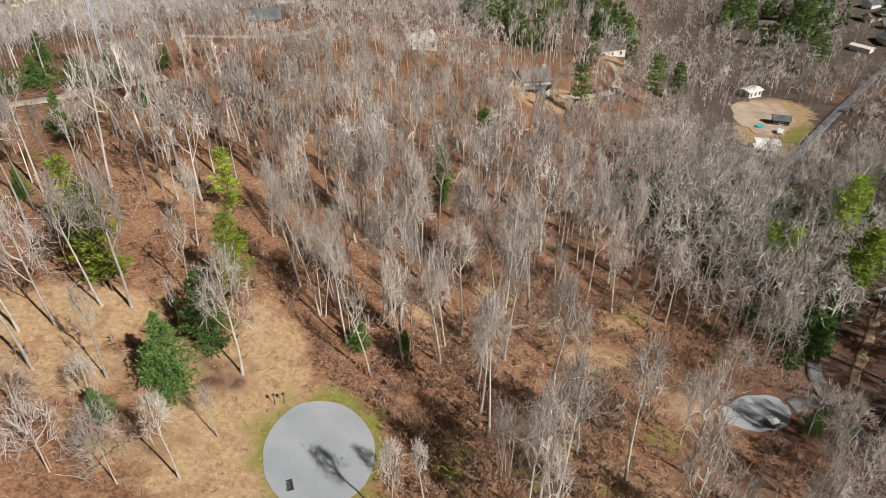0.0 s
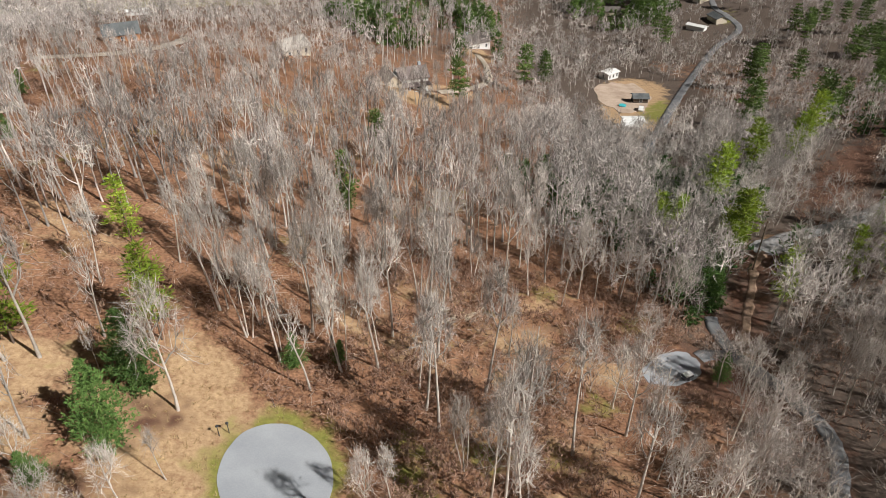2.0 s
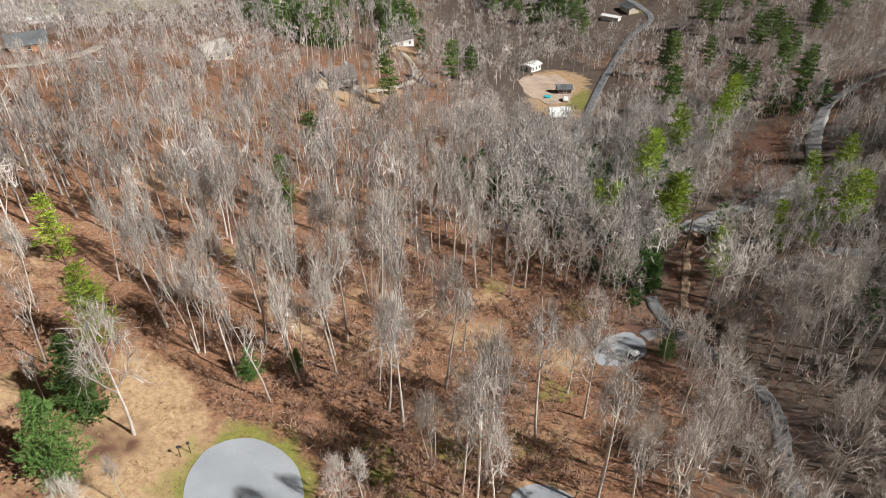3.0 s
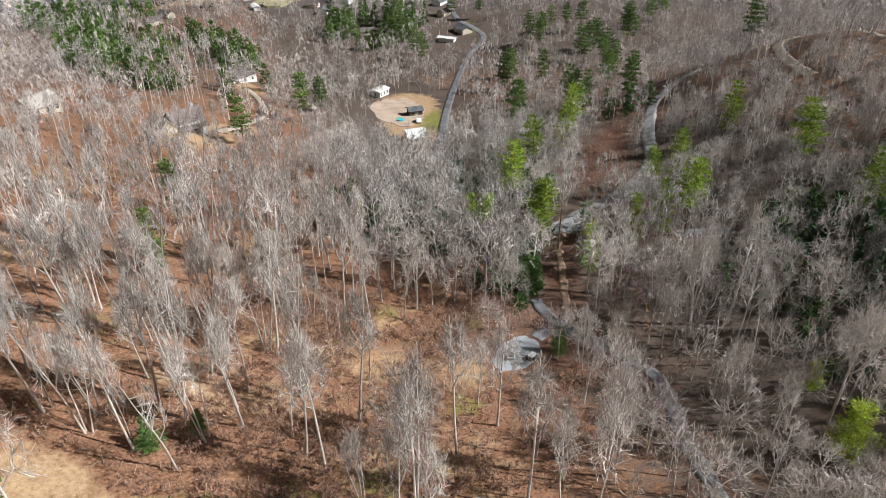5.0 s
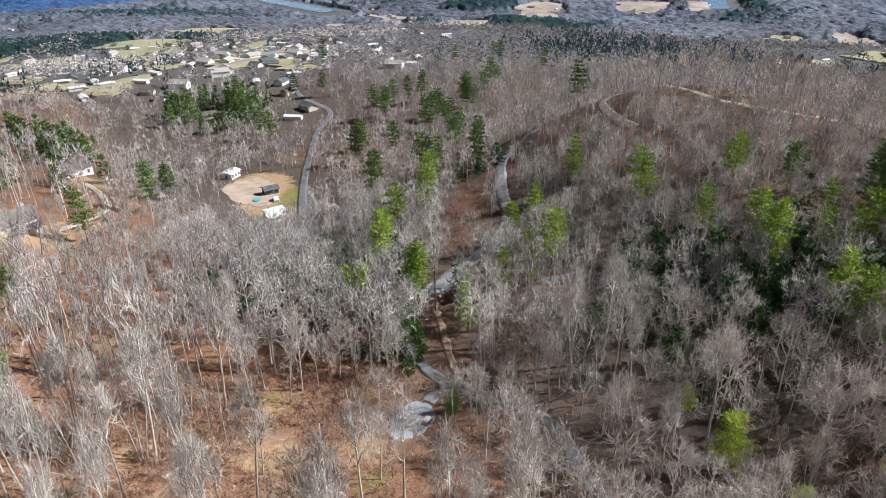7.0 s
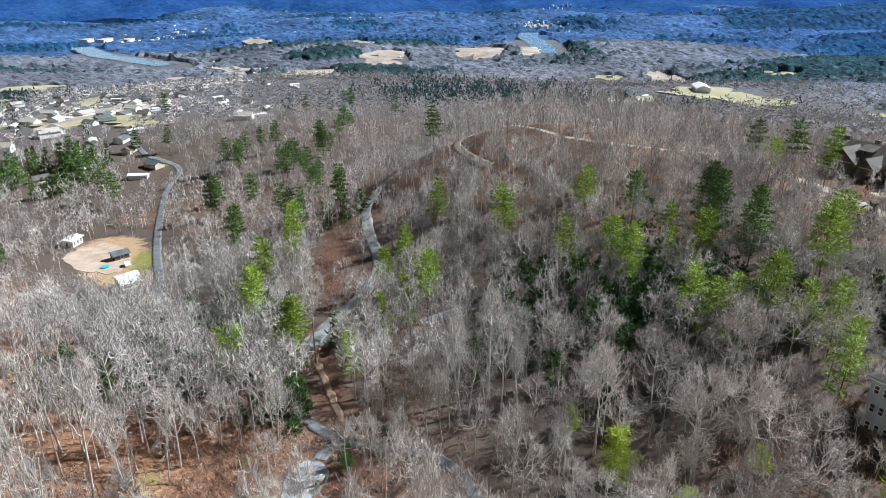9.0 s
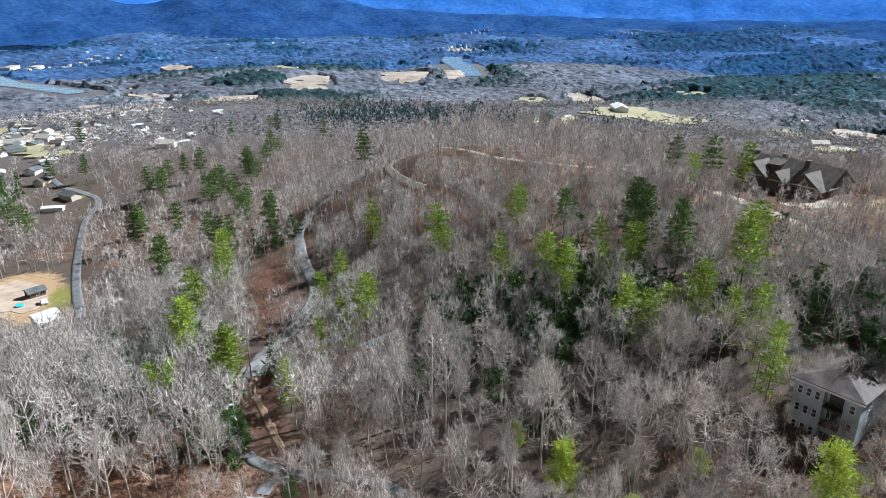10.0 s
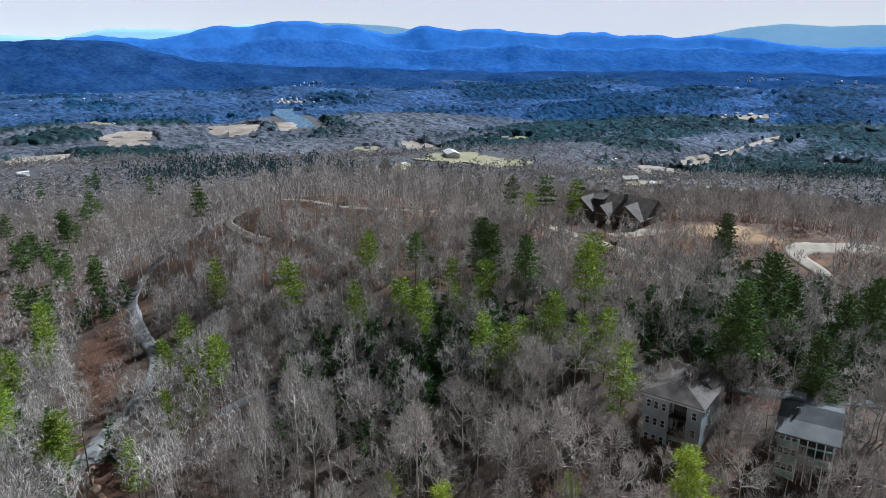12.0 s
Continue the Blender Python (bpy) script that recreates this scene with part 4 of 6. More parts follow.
def stamp(templates, xs, ys, scales, rng, sink=0.0):
    """Many copies of template meshes, joined, standing on the land."""
    pick = rng.integers(0, len(templates), len(xs))
    zs = height(xs, ys) - sink
    turn = rng.uniform(0, 2 * math.pi, len(xs))
    out, tones = [], []
    for k, (v, f) in enumerate(templates):
        m = np.nonzero(pick == k)[0]
        if not len(m):
            continue
        c, s = np.cos(turn[m])[:, None], np.sin(turn[m])[:, None]
        sc = scales[m][:, None]
        wide = sc * rng.uniform(0.85, 1.2, (len(m), 1))
        x = (v[None, :, 0] * c - v[None, :, 1] * s) * wide + xs[m][:, None]
        y = (v[None, :, 0] * s + v[None, :, 1] * c) * wide + ys[m][:, None]
        z = v[None, :, 2] * sc + zs[m][:, None]
        vv = np.stack([x, y, z], -1).reshape(-1, 3)
        ff = (f[None] + (np.arange(len(m)) * len(v))[:, None, None]).reshape(-1, 3)
        out.append((vv, ff))
        tones.append(np.repeat(np.clip(rng.normal(1.0, 0.24, len(m)), 0.5, 1.5), len(v)))
    return (*merge(out), np.concatenate(tones))


def open_woods(x, y, rg):
    """Thins the trees where the woods are low."""
    return rg.random(len(x)) < np.where(tall(x, y) < 0.52, np.where((x > 55) & (x < 100) & (y < 40), 0.95, np.where(x > 140, 0.7, np.where((y > 165) & (x < 20), 1.0, 0.45))), 1.0)


def openness(x, y, margin=1.5):
    """True where trees may stand."""
    ok = way_distance(x, y) > margin
    for a, b in SPOTS_NORTH + SPOTS_VALLEY + SPOTS_TOWN:
        ok &= ~yard(x, y, a, b, 7, 22)
    for p in OPEN:
        ok &= patch_depth(x, y, p) < 0.4
    return ok


def jittered(x0, x1, y0, y1, step, rng, jitter=0.48):
    gx, gy = np.meshgrid(np.arange(x0, x1, step), np.arange(y0, y1, step))
    gx, gy = gx.ravel(), gy.ravel()
    return gx + rng.uniform(-jitter, jitter, len(gx)) * step, gy + rng.uniform(-jitter, jitter, len(gy)) * step


def polar(x, y):
    return np.hypot(x, y), np.degrees(np.arctan2(y, x))


distant_town()
rng = np.random.default_rng(11)
# places where the woods are low and open: x, y, radius, factor on height
LOW_A = [(182, -8, 26, 0.5), (168, -14, 18, 0.45), (178, -45, 24, 0.4), (163, -45, 22, 0.32), (150, -40, 16, 0.4), (74, -8, 11, 0.38), (67, -6, 9, 0.45),
         (68, -27, 13, 0.36), (60, -22, 9, 0.5), (73, -18, 9, 0.4), (195, -12, 28, 0.42), (108, 205, 32, 0.45), (93, 167, 17, 0.3), (100, 185, 16, 0.45),
         (27, 190, 20, 0.35), (62, 258, 18, 0.5), (-10, 198, 12, 0.5), (150, 120, 12, 0.5)]
LOW_B = [(140, 118, 10, 0.45), (116, 98, 9, 0.45), (104, 94, 7, 0.5), (184, 110, 9, 0.45), (-80, 112, 14, 0.4), (190, 285, 24, 0.5), (78, 88, 8, 0.5),
         (41, 61, 8, 0.6), (38, 64, 6, 0.4), (57, -8, 9, 0.42), (-72, 117, 14, 0.35), (-62, 112, 10, 0.4), (-90, 112, 16, 0.35), (-60, 195, 60, 0.5),
         (-110, 215, 60, 0.5), (-20, 240, 45, 0.5), (60, 20, 8, 0.45), (-66, 99, 13, 0.4), (-84, 101, 13, 0.35), (-100, 104, 13, 0.35)]
LOW = LOW_A + LOW_B


def tall(x, y):
    """How tall the woods stand here: tall on the western slope, lower eastwards and far off."""
    r = np.hypot(x, y)
    f = 1.0 - 0.30 * np.clip((x - 25 - 0.15 * y) / 40, 0, 1) - 0.30 * np.clip((r - 100) / 90, 0, 1)
    f = np.clip(f, 0.6, 1)
    f = np.where((x > 186) & (y > 20) & (y < 130) & (r < 300), np.maximum(f, 0.7), f)
    f = f * np.where((y < 0.45 * x) & (r < 110), 0.82, 1)
    for a, b, q, k in LOW:
        d = np.hypot(x - a, y - b)
        f = np.where(d < q, np.minimum(f, k + (f - k) * np.clip((d / q - 0.6) / 0.4, 0, 1)), f)
    return f


def plant(name, meshes, x, y, turn, s, label, category, group):
    t, c = meshes
    e = thing(name, x, y, zat(x, y), turn, label=label, category=category, group=group)
    e.scale = (s, s, s)
    for nm, me in (("trunk", t), ("crown", c)):
        o = new(nm, me)
        o.parent = e
    return e


def tree_meshes(pair, bark, leaf):
    return tri_mesh("trunk", *pair[0], bark, True), tri_mesh("crown", *pair[1], leaf)


# leafless trees nearest to the walk, each a thing of its own
NEAR = [tree_meshes(hardwood(20 + i, h, fk, wd, nl, 6, 5, 2, 0.064 if i < 7 else 0.07, stems=st, leader=ld, low=0.45 if wd < 0.45 else 0.26), BARK, TWIG if i < 7 else TWIG_BROWN)
        for i, (h, fk, wd, nl, st, ld) in enumerate(((22, 0.32, 0.33, 10, 1, 0.85), (24, 0.40, 0.26, 10, 1, 0.9), (20, 0.28, 0.40, 10, 1, 0.7), (23, 0.42, 0.22, 9, 1, 0.9),
                                                     (21, 0.32, 0.24, 12, 3, 0.8), (18, 0.26, 0.58, 10, 1, 0.45), (23, 0.46, 0.22, 9, 1, 0.9), (16, 0.30, 0.66, 9, 1, 0.4),
                                                     (15, 0.34, 0.72, 9, 1, 0.45), (17, 0.38, 0.58, 9, 1, 0.5)))]
SPINDLY = [tree_meshes(hardwood(60 + i, h, 0.32, 0.22, 7, 3, 4, 2, 0.055, leader=0.85, low=0.45), BARK, TWIG) for i, h in enumerate((13, 11, 15))]
HERO = [(-45, 60, 0), (-39, 66, 1), (-48, 58, 3), (-42, 65, 6), (-24, 59, 2), (-15, 76, 4), (-5, 67, 4), (0, 68, 1), (6, 56, 3), (14, 63, 6), (17, 55, 5),
        (31, 54, 0), (45, 86, 5), (35, 102, 3), (-6, 72, 1), (3, 75, 6), (-13, 80, 1), (-17, 73, 4), (9, 71, 3), (14, 84, 0)]
HERO_LABEL = "tall leafless hardwood with pale grey bark"
used = [(63, -10), (62, 23), (60, -9), (-30, 54), (-28, 62), (60, -12)]
for i, (x, y, k) in enumerate(HERO):
    s = rng.uniform(0.85, 1.05) * float(max(0.8, tall(x, y)))
    plant("tree", NEAR[k], x, y, rng.uniform(0, 360), s, HERO_LABEL, "tree", "leafless hardwoods")
    used.append((x, y))
for x, y, k, s in ((-41, 45, 5, 0.6), (-36, 49, 2, 0.5), (-44, 41, 9, 0.7), (-33, 44, 5, 0.5), (-48, 46, 3, 0.6), (-31, 41, 8, 0.65), (-26, 43, 6, 0.6), (-37, 41, 7, 0.7), (-51, 50, 6, 0.7), (-24, 49, 6, 0.35), (-5, 41.5, 6, 0.62), (-1.5, 44, 3, 0.5)):
    plant("tree", NEAR[k], x, y, rng.uniform(0, 360), s, "crooked pale leafless tree on straw ground", "tree", "leafless hardwoods")
    used.append((x, y))
for i, (x, y) in enumerate(((81, -21), (77, -20), (79, -36), (73, -37), (90, -27), (89, -16), (92, -33), (70, -16), (67, -21), (66, -30), (69, -4), (72, -1), (70, -33), (75, -2), (64, -17),
                            (63, -26), (66, -12), (74, -23), (85, -38), (80, 2), (62, -34), (71, -25), (84, -23), (87, -21), (82, -25), (90, -21), (86, -29), (78, -17.5), (75, -33), (95, -27), (88, -34), (91, -12))):
    plant("tree", NEAR[7 + i % 3], x, y, rng.uniform(0, 360), rng.uniform(0.48, 0.74), "low broad leafless tree beside the hillside houses", "tree", "leafless hardwoods")
    used.append((x, y))
for i, (x, y) in enumerate(((55, 50), (53, 54), (52, 58.5), (54.5, 62), (50.5, 62.5), (56.5, 56.5), (49.5, 55), (63, 60), (64.5, 53), (63, 46), (62.5, 66), (66, 57))):
    plant("tree", NEAR[(7, 9, 0, 8, 9, 2)[i % 6]], x, y, rng.uniform(0, 360), rng.uniform(0.6, 0.8), "leafless tree with grey branches beside a dark driveway", "tree", "leafless hardwoods")
    used.append((x, y))
gx, gy = jittered(-110, 130, -70, 130, 4.3, rng)
r, a = polar(gx, gy)
keep = (r > 38) & (r < 96) & (a > -40) & (a < 140) & openness(gx, gy, 0.9)
keep &= (rng.random(len(gx)) < np.where(gx > 48 - 0.2 * gy, np.where(gy < 16, 0.97, np.where(gy < 50, 0.85, 0.75)), np.where(gx < -22, 0.26, 0.6)))
keep &= ~((gx > 8) & (gx < 45) & (gy > 42) & (gy < 80) & (rng.random(len(gx)) < 0.66))
keep &= open_woods(gx, gy, rng)
keep &= np.hypot((gx + 9) / 15, (gy - 42) / 13) > 1
keep &= (np.hypot((gx - 51) / 14, (gy - 54) / 12) > 1) | (rng.random(len(gx)) < 0.6)
keep &= ~((gx > -26) & (gx < -4) & (gy > 52) & (gy < 60))
gx, gy = gx[keep], gy[keep]
for h in used:
    m = np.hypot(gx - h[0], gy - h[1]) > 3.4
    gx, gy = gx[m], gy[m]
order = np.argsort(np.hypot(gx - 25, gy - 45))
near_n, spare = order[:300], order[300:]
for i in near_n:
    k = int(rng.integers(0, 7))
    if gx[i] < 30 and k in (2, 5):
        k = 6
    if gx[i] < -20:
        k = (1, 3, 6)[k % 3]
    if rng.random() < (0.75 if gx[i] < -14 and gy[i] < 64 else 0.28):
        plant("sapling", SPINDLY[i % 3], gx[i], gy[i], rng.uniform(0, 360), rng.uniform(0.8, 1.2) * float(tall(gx[i], gy[i])), "slender leafless young tree with grey stem", "tree", "leafless saplings")
    else:
        f = float(tall(gx[i], gy[i]))
        if gx[i] > 38 and rng.random() < 0.75:
            k, f = 7 + int(rng.integers(0, 3)), min(1.05, f * 1.65)
        if gx[i] > 48 and 18 < gy[i] < 75:
            f = 0.6 if math.hypot(gx[i] - 58, gy[i] - 20) < 8 else max(f, 1.0)
        plant("tree", NEAR[k], gx[i], gy[i], rng.uniform(0, 360), rng.uniform(0.58, 1.08) * f, HERO_LABEL if k < 7 else "broad-crowned leafless hardwood with grey branches", "tree", "leafless hardwoods")

# the woods behind: too many to count
MID = [whole(hardwood(100 + i, h, fk, wd, 7, 4, 6, 1, 0.125, leader=0.45, low=0.24, round_wood=False)) for i, (h, fk, wd) in
       enumerate(((20, 0.34, 0.50), (22, 0.42, 0.44), (18, 0.30, 0.62), (21, 0.45, 0.40), (16, 0.34, 0.66), (17, 0.36, 0.56)))]
MID_SLIM = [whole(hardwood(120 + i, h, fk, wd, 6, 3, 6, 1, 0.115, leader=0.75, low=0.45, round_wood=False)) for i, (h, fk, wd) in enumerate(((22, 0.40, 0.25), (20, 0.36, 0.28), (18, 0.44, 0.23), (21, 0.34, 0.32)))]
FAR_SLIM = [whole(hardwood(160 + i, h, 0.4, wd, 4, 2, 6, 0, 0.19, solid=False, leader=0.7, low=0.4)) for i, (h, wd) in enumerate(((21, 0.32), (19, 0.36), (17, 0.4)))]
FAR = [whole(hardwood(140 + i, h, fk, wd, 5, 3, 5, 0, 0.22, solid=False, leader=0.4, low=0.2)) for i, (h, fk, wd) in
       enumerate(((17, 0.28, 0.62), (19, 0.36, 0.52), (16, 0.24, 0.74), (15, 0.3, 0.66), (18, 0.3, 0.58)))]
VFAR = [hardwood(170 + i, h, 0.2, 0.95, 4, 2, 2, 0, 0.8, solid=False, stem=False, low=0.0)[1] for i, h in enumerate((12, 10, 13))]


def woods(name, templates, xs, ys, lo, hi, mat, label, rng, field=False, smooth=False):
    v, f, tones = stamp(templates, xs, ys, rng.uniform(lo, hi, len(xs)) * (tall(xs, ys) if field else 1), rng)
    me = tri_mesh(name, v, f, mat, smooth)
    me.attributes.new("tone", "FLOAT", "POINT").data.foreach_set("value", tones.astype(np.float32))
    return tagged(new(name, me), label, "woods", kind="stuff")


sx, sy = gx[spare], gy[spare]
mx, my = jittered(-190, 200, -130, 200, 4.0, rng)
r, a = polar(mx, my)
k = (r > 96) & (r < 185) & (a > -38) & (a < 140) & openness(mx, my, 1.0)
k &= rng.random(len(mx)) < np.where(mx < 35 + 0.1 * my, 0.62, 0.85)
k &= open_woods(mx, my, rng)
mx, my = np.concatenate([sx, mx[k]]), np.concatenate([sy, my[k]])
west = mx < 30 + 0.12 * my + 8 * np.sin(my / 9)
woods("near_woods", MID, mx[~west], my[~west], 0.82, 1.18, WOODS_EAST, "dense leafless grey-brown woods over leaf litter", rng, True)
woods("slender_woods", MID_SLIM, mx[west], my[west], 0.6, 1.12, WOODS, "slender pale leafless woods over red leaf litter", rng, True)
rx, ry = jittered(140, 265, -100, 135, 4.4, rng)
k = openness(rx, ry, 0.4) & ((ry > -30) | (rx > 192)) & (np.hypot(rx, ry) > 165) & (rng.random(len(rx)) < np.where((rx > 196) & (ry < 0), 0.95, 0.5)) & (np.hypot(rx - 190, ry + 11) > 20)
woods("ridge_woods", MID_SLIM, rx[k], ry[k], 0.75, 1.15, WOODS, "slender leafless woods along the ridge top", rng, True)
mx, my = jittered(-450, 460, -330, 460, 5.3, rng)
r, a = polar(mx, my)
k = (r > 185) & (r < 430) & (a > -36) & (a < 138) & ((r < 300) | (rng.random(len(mx)) < 0.7))
mx, my = mx[k], my[k]
k = openness(mx, my, 1.5) & open_woods(mx, my, rng)
mx, my = mx[k], my[k]
west = mx < 30 + 0.12 * my + 8 * np.sin(my / 9)
west &= ~((my > 165) & (mx < 20))
some = west & (rng.random(len(mx)) < 0.7)
woods("mid_woods", FAR, mx[~west], my[~west], 0.75, 1.15, WOODS_MID, "leafless woods covering the hillsides", rng, True)
woods("slender_mid_woods", FAR_SLIM, mx[some], my[some], 0.9, 1.25, WOODS_MID, "slender pale leafless woods on the far hillside", rng, True)


def stands(x, y, rg):
    """True where evergreens stand in the valley woods."""
    r, a = polar(x, y)
    mass = np.sin(x / 83 + 2 * np.sin(y / 140)) + np.cos(y / 71 + x / 190) + 0.6 * np.sin(x / 19 + 3 * np.sin(y / 27)) + rg.normal(size=np.shape(x)) * 0.55
    ever = mass > 1.45 - 1.25 * np.clip((14 - a) / 18, 0, 1) * np.clip((r - 520) / 200, 0, 1)
    for p in EVERGREEN_MASS:
        ever |= (patch_depth(x, y, p) > -8 + 14 * np.sin(x / 23 + y / 31)) & (rg.random(np.shape(x)) < 0.85)
    return ever


def canopy_sheet(name, r0, r1, a0, a1, step, land, mat, label, seed, grey, green, lift=1.0):
    """Distant woods: one rough sheet of crowns, falling below the land where it is open."""
    rg = np.random.default_rng(seed)
    th = np.arange(a0, a1, step)
    rows = int(math.log(r1 / r0) / (radians(step) * 1.15))
    R, A = np.meshgrid(r0 * (r1 / r0) ** (np.arange(rows) / (rows - 1)), th, indexing="ij")
    cell = R * radians(step)
    A = np.radians(A + rg.uniform(-0.42, 0.42, A.shape) * step)
    R = R + rg.uniform(-0.42, 0.42, R.shape) * cell
    x, y = R * np.cos(A), R * np.sin(A)
    ever = stands(x, y, rg)
    size = np.clip(cell / 4, 1, 1.7) * lift
    h = np.where(ever, rg.uniform(3, 10, x.shape), rg.uniform(1.4, 5.4, x.shape)) * size
    h = np.where(clear_far(x, y), h * np.clip((R - r0) / 45 - 0.3, -0.5, 1), -6)
    z = land(x, y) + h
    v = np.stack([x, y, z], -1).reshape(-1, 3)
    n = len(th)
    i, j = np.meshgrid(np.arange(rows - 1), np.arange(n - 1), indexing="ij")
    q = i * n + j
    f = np.concatenate([np.stack([q, q + n, q + n + 1], -1).reshape(-1, 3), np.stack([q, q + n + 1, q + 1], -1).reshape(-1, 3)])
    me = tri_mesh(name, v, f, mat, True)
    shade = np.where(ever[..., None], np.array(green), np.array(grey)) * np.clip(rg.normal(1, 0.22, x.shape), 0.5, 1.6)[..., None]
    # tint the crowns bluer with distance, as painted haze, more so eastwards
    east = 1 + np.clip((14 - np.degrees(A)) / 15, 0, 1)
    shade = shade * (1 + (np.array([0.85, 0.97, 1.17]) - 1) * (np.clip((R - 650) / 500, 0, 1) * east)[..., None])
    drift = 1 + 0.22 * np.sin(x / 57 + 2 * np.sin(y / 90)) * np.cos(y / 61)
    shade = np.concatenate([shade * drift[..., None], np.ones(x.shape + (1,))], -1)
    me.color_attributes.new("leaf", "FLOAT_COLOR", "POINT").data.foreach_set("color", shade.astype(np.float32).ravel())
    return tagged(new(name, me), label, "woods", kind="stuff")


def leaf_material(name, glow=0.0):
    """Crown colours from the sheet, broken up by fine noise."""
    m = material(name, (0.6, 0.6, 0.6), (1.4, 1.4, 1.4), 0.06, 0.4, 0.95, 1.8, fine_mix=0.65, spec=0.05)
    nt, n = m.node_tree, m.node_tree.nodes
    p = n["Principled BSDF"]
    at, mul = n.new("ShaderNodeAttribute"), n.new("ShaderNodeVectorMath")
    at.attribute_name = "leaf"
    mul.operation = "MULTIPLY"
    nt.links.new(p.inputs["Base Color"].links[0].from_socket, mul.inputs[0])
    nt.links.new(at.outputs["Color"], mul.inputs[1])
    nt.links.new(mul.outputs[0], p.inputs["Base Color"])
    # glow lifts the crowns as distance haze would
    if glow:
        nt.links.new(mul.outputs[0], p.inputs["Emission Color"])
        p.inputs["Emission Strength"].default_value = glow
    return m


mx, my = jittered(-920, 920, -560, 920, 10.0, rng)
r, a = polar(mx, my)
k = (r > 425) & (r < 900) & (a > -33) & (a < 133) & clear_far(mx, my)
mx, my = mx[k], my[k]
ever = stands(mx, my, rng)
north = my > 1.1 * mx
woods("far_woods", VFAR, mx[~ever & ~north], my[~ever & ~north], 0.7, 1.1, WOODS_FAR, "distant grey leafless woods", rng)
woods("village_woods", VFAR, mx[~ever & north], my[~ever & north], 0.7, 1.1, WOODS_MID, "pale leafless woods round the valley village", rng)
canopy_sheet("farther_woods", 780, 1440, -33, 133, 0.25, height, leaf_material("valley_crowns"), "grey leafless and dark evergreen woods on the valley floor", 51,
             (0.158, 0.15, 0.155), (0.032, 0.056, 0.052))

# ---------------------------------------------------------------- evergreens
PINE_KINDS = ((16, 0.30, 0.17, 0.5), (14, 0.22, 0.20, 0.6), (17, 0.42, 0.17, 0.45), (15, 0.45, 0.22, 0.5), (13, 0.18, 0.19, 0.75), (16, 0.36, 0.14, 0.4))
PINES, DEEP_PINES, FAR_PINES = ([tree_meshes(layered_pine(seed + i, h, st, rc, gap, 17, size, blade, pt), PINEBARK, leaf) for i, (h, st, rc, pt) in enumerate(PINE_KINDS)]
                                for seed, gap, size, blade, leaf in ((200, 1.3, 0.95, 0.20, NEEDLE), (210, 1.25, 0.95, 0.23, DEEP), (220, 1.45, 1.1, 0.30, DEEP)))
CEDARS = [tree_meshes(pine(230 + i, h, 26, 9, 13, 0.55, 0.13, blades=4, start=0.04, reach=0.25, point=0.7), PINEBARK, CEDAR) for i, h in enumerate((12.0, 10.5))]
BROAD_PINES = [tree_meshes(layered_pine(240 + i, h, st, rc, 1.0, 18, 1.0, 0.24, pt), PINEBARK, DEEP) for i, (h, st, rc, pt) in enumerate(((17, 0.14, 0.24, 0.6), (19, 0.22, 0.22, 0.65), (16, 0.08, 0.27, 0.7)))]
EAST_PINES = [(117, 52), (125, 70), (110, 36), (120, 42), (119, 30), (119, 24), (142, 56), (139, 43), (142, 26), (127, 15), (99, 9), (98, 3), (95, -1),
              (92, 16), (84, -3), (131, 0), (113, 2), (102, 22), (96, 14), (130, 32), (134, 24)]
RIDGE_PINES = [(175, 17), (185, 12), (178, 4), (191, 23), (154, -33), (141, -36), (140, -41), (111, -36), (85, -32), (93, -22), (107, -44), (115, -52), (104, -30)]
VALLEY_PINES = [(133, 94), (102, 91), (86, 80), (92, 78), (96, 75), (111, 90), (69, 90), (108, 126), (92, 119), (142, 158), (206, 218), (243, 228), (173, 172),
                (150, 142), (72, 78), (183, 125), (56, 94), (74, 106), (107, 123), (113, 152), (136, 148), (180, 180), (158, 211), (206, 248)]
TOWN_PINES = [(210, 253), (225, 263), (204, 254), (238, 265), (202, 217), (218, 225), (204, 205), (190, 185), (236, 253), (244, 228), (265, 234), (281, 239), (297, 256),
              (240, 220), (162, 151), (170, 224), (158, 214), (165, 199), (126, 166), (154, 173), (150, 160), (120, 136), (214, 309), (208, 327), (266, 375), (318, 303),
              (366, 310), (346, 288), (303, 195), (333, 243), (173, 332), (169, 318), (155, 281), (152, 269), (214, 258), (222, 228), (209, 209), (250, 236), (290, 249)]
WEST_PINES = [(-42, 68), (-47, 74), (-33, 91), (-27, 71), (9, 136), (0, 112), (69, 213), (81, 226), (40, 188), (59, 94), (68, 89)]
# the darker ones among the near pines
SHADY = {(142, 26), (139, 43), (134, 24), (154, -33), (141, -36), (140, -41), (111, -36), (104, -30), (85, -32), (93, -22), (107, -44), (115, -52), (127, 15), (9, 136), (0, 112), (183, 125)}
for spot in (EAST_PINES, RIDGE_PINES, VALLEY_PINES, WEST_PINES, TOWN_PINES):
    for x, y in spot:
        dark = (x, y) in SHADY or math.hypot(x, y) > 185
        broad = dark and y < 30 and x < 160
        kind = FAR_PINES if math.hypot(x, y) > 185 else BROAD_PINES if broad else DEEP_PINES if dark else PINES
        plant("pine_tree", kind[int(rng.integers(0, len(kind)))], x, y, rng.uniform(0, 360), 0.5 if (x, y) in ((141, -36), (140, -41)) else rng.uniform(0.95, 1.2) if spot is EAST_PINES else rng.uniform(0.85, 1.15),
              "broad pine with dense dark green needles" if broad else "pine with layered dark green needles" if dark else "tall pine with layered yellow-green needles", "tree", "pines")
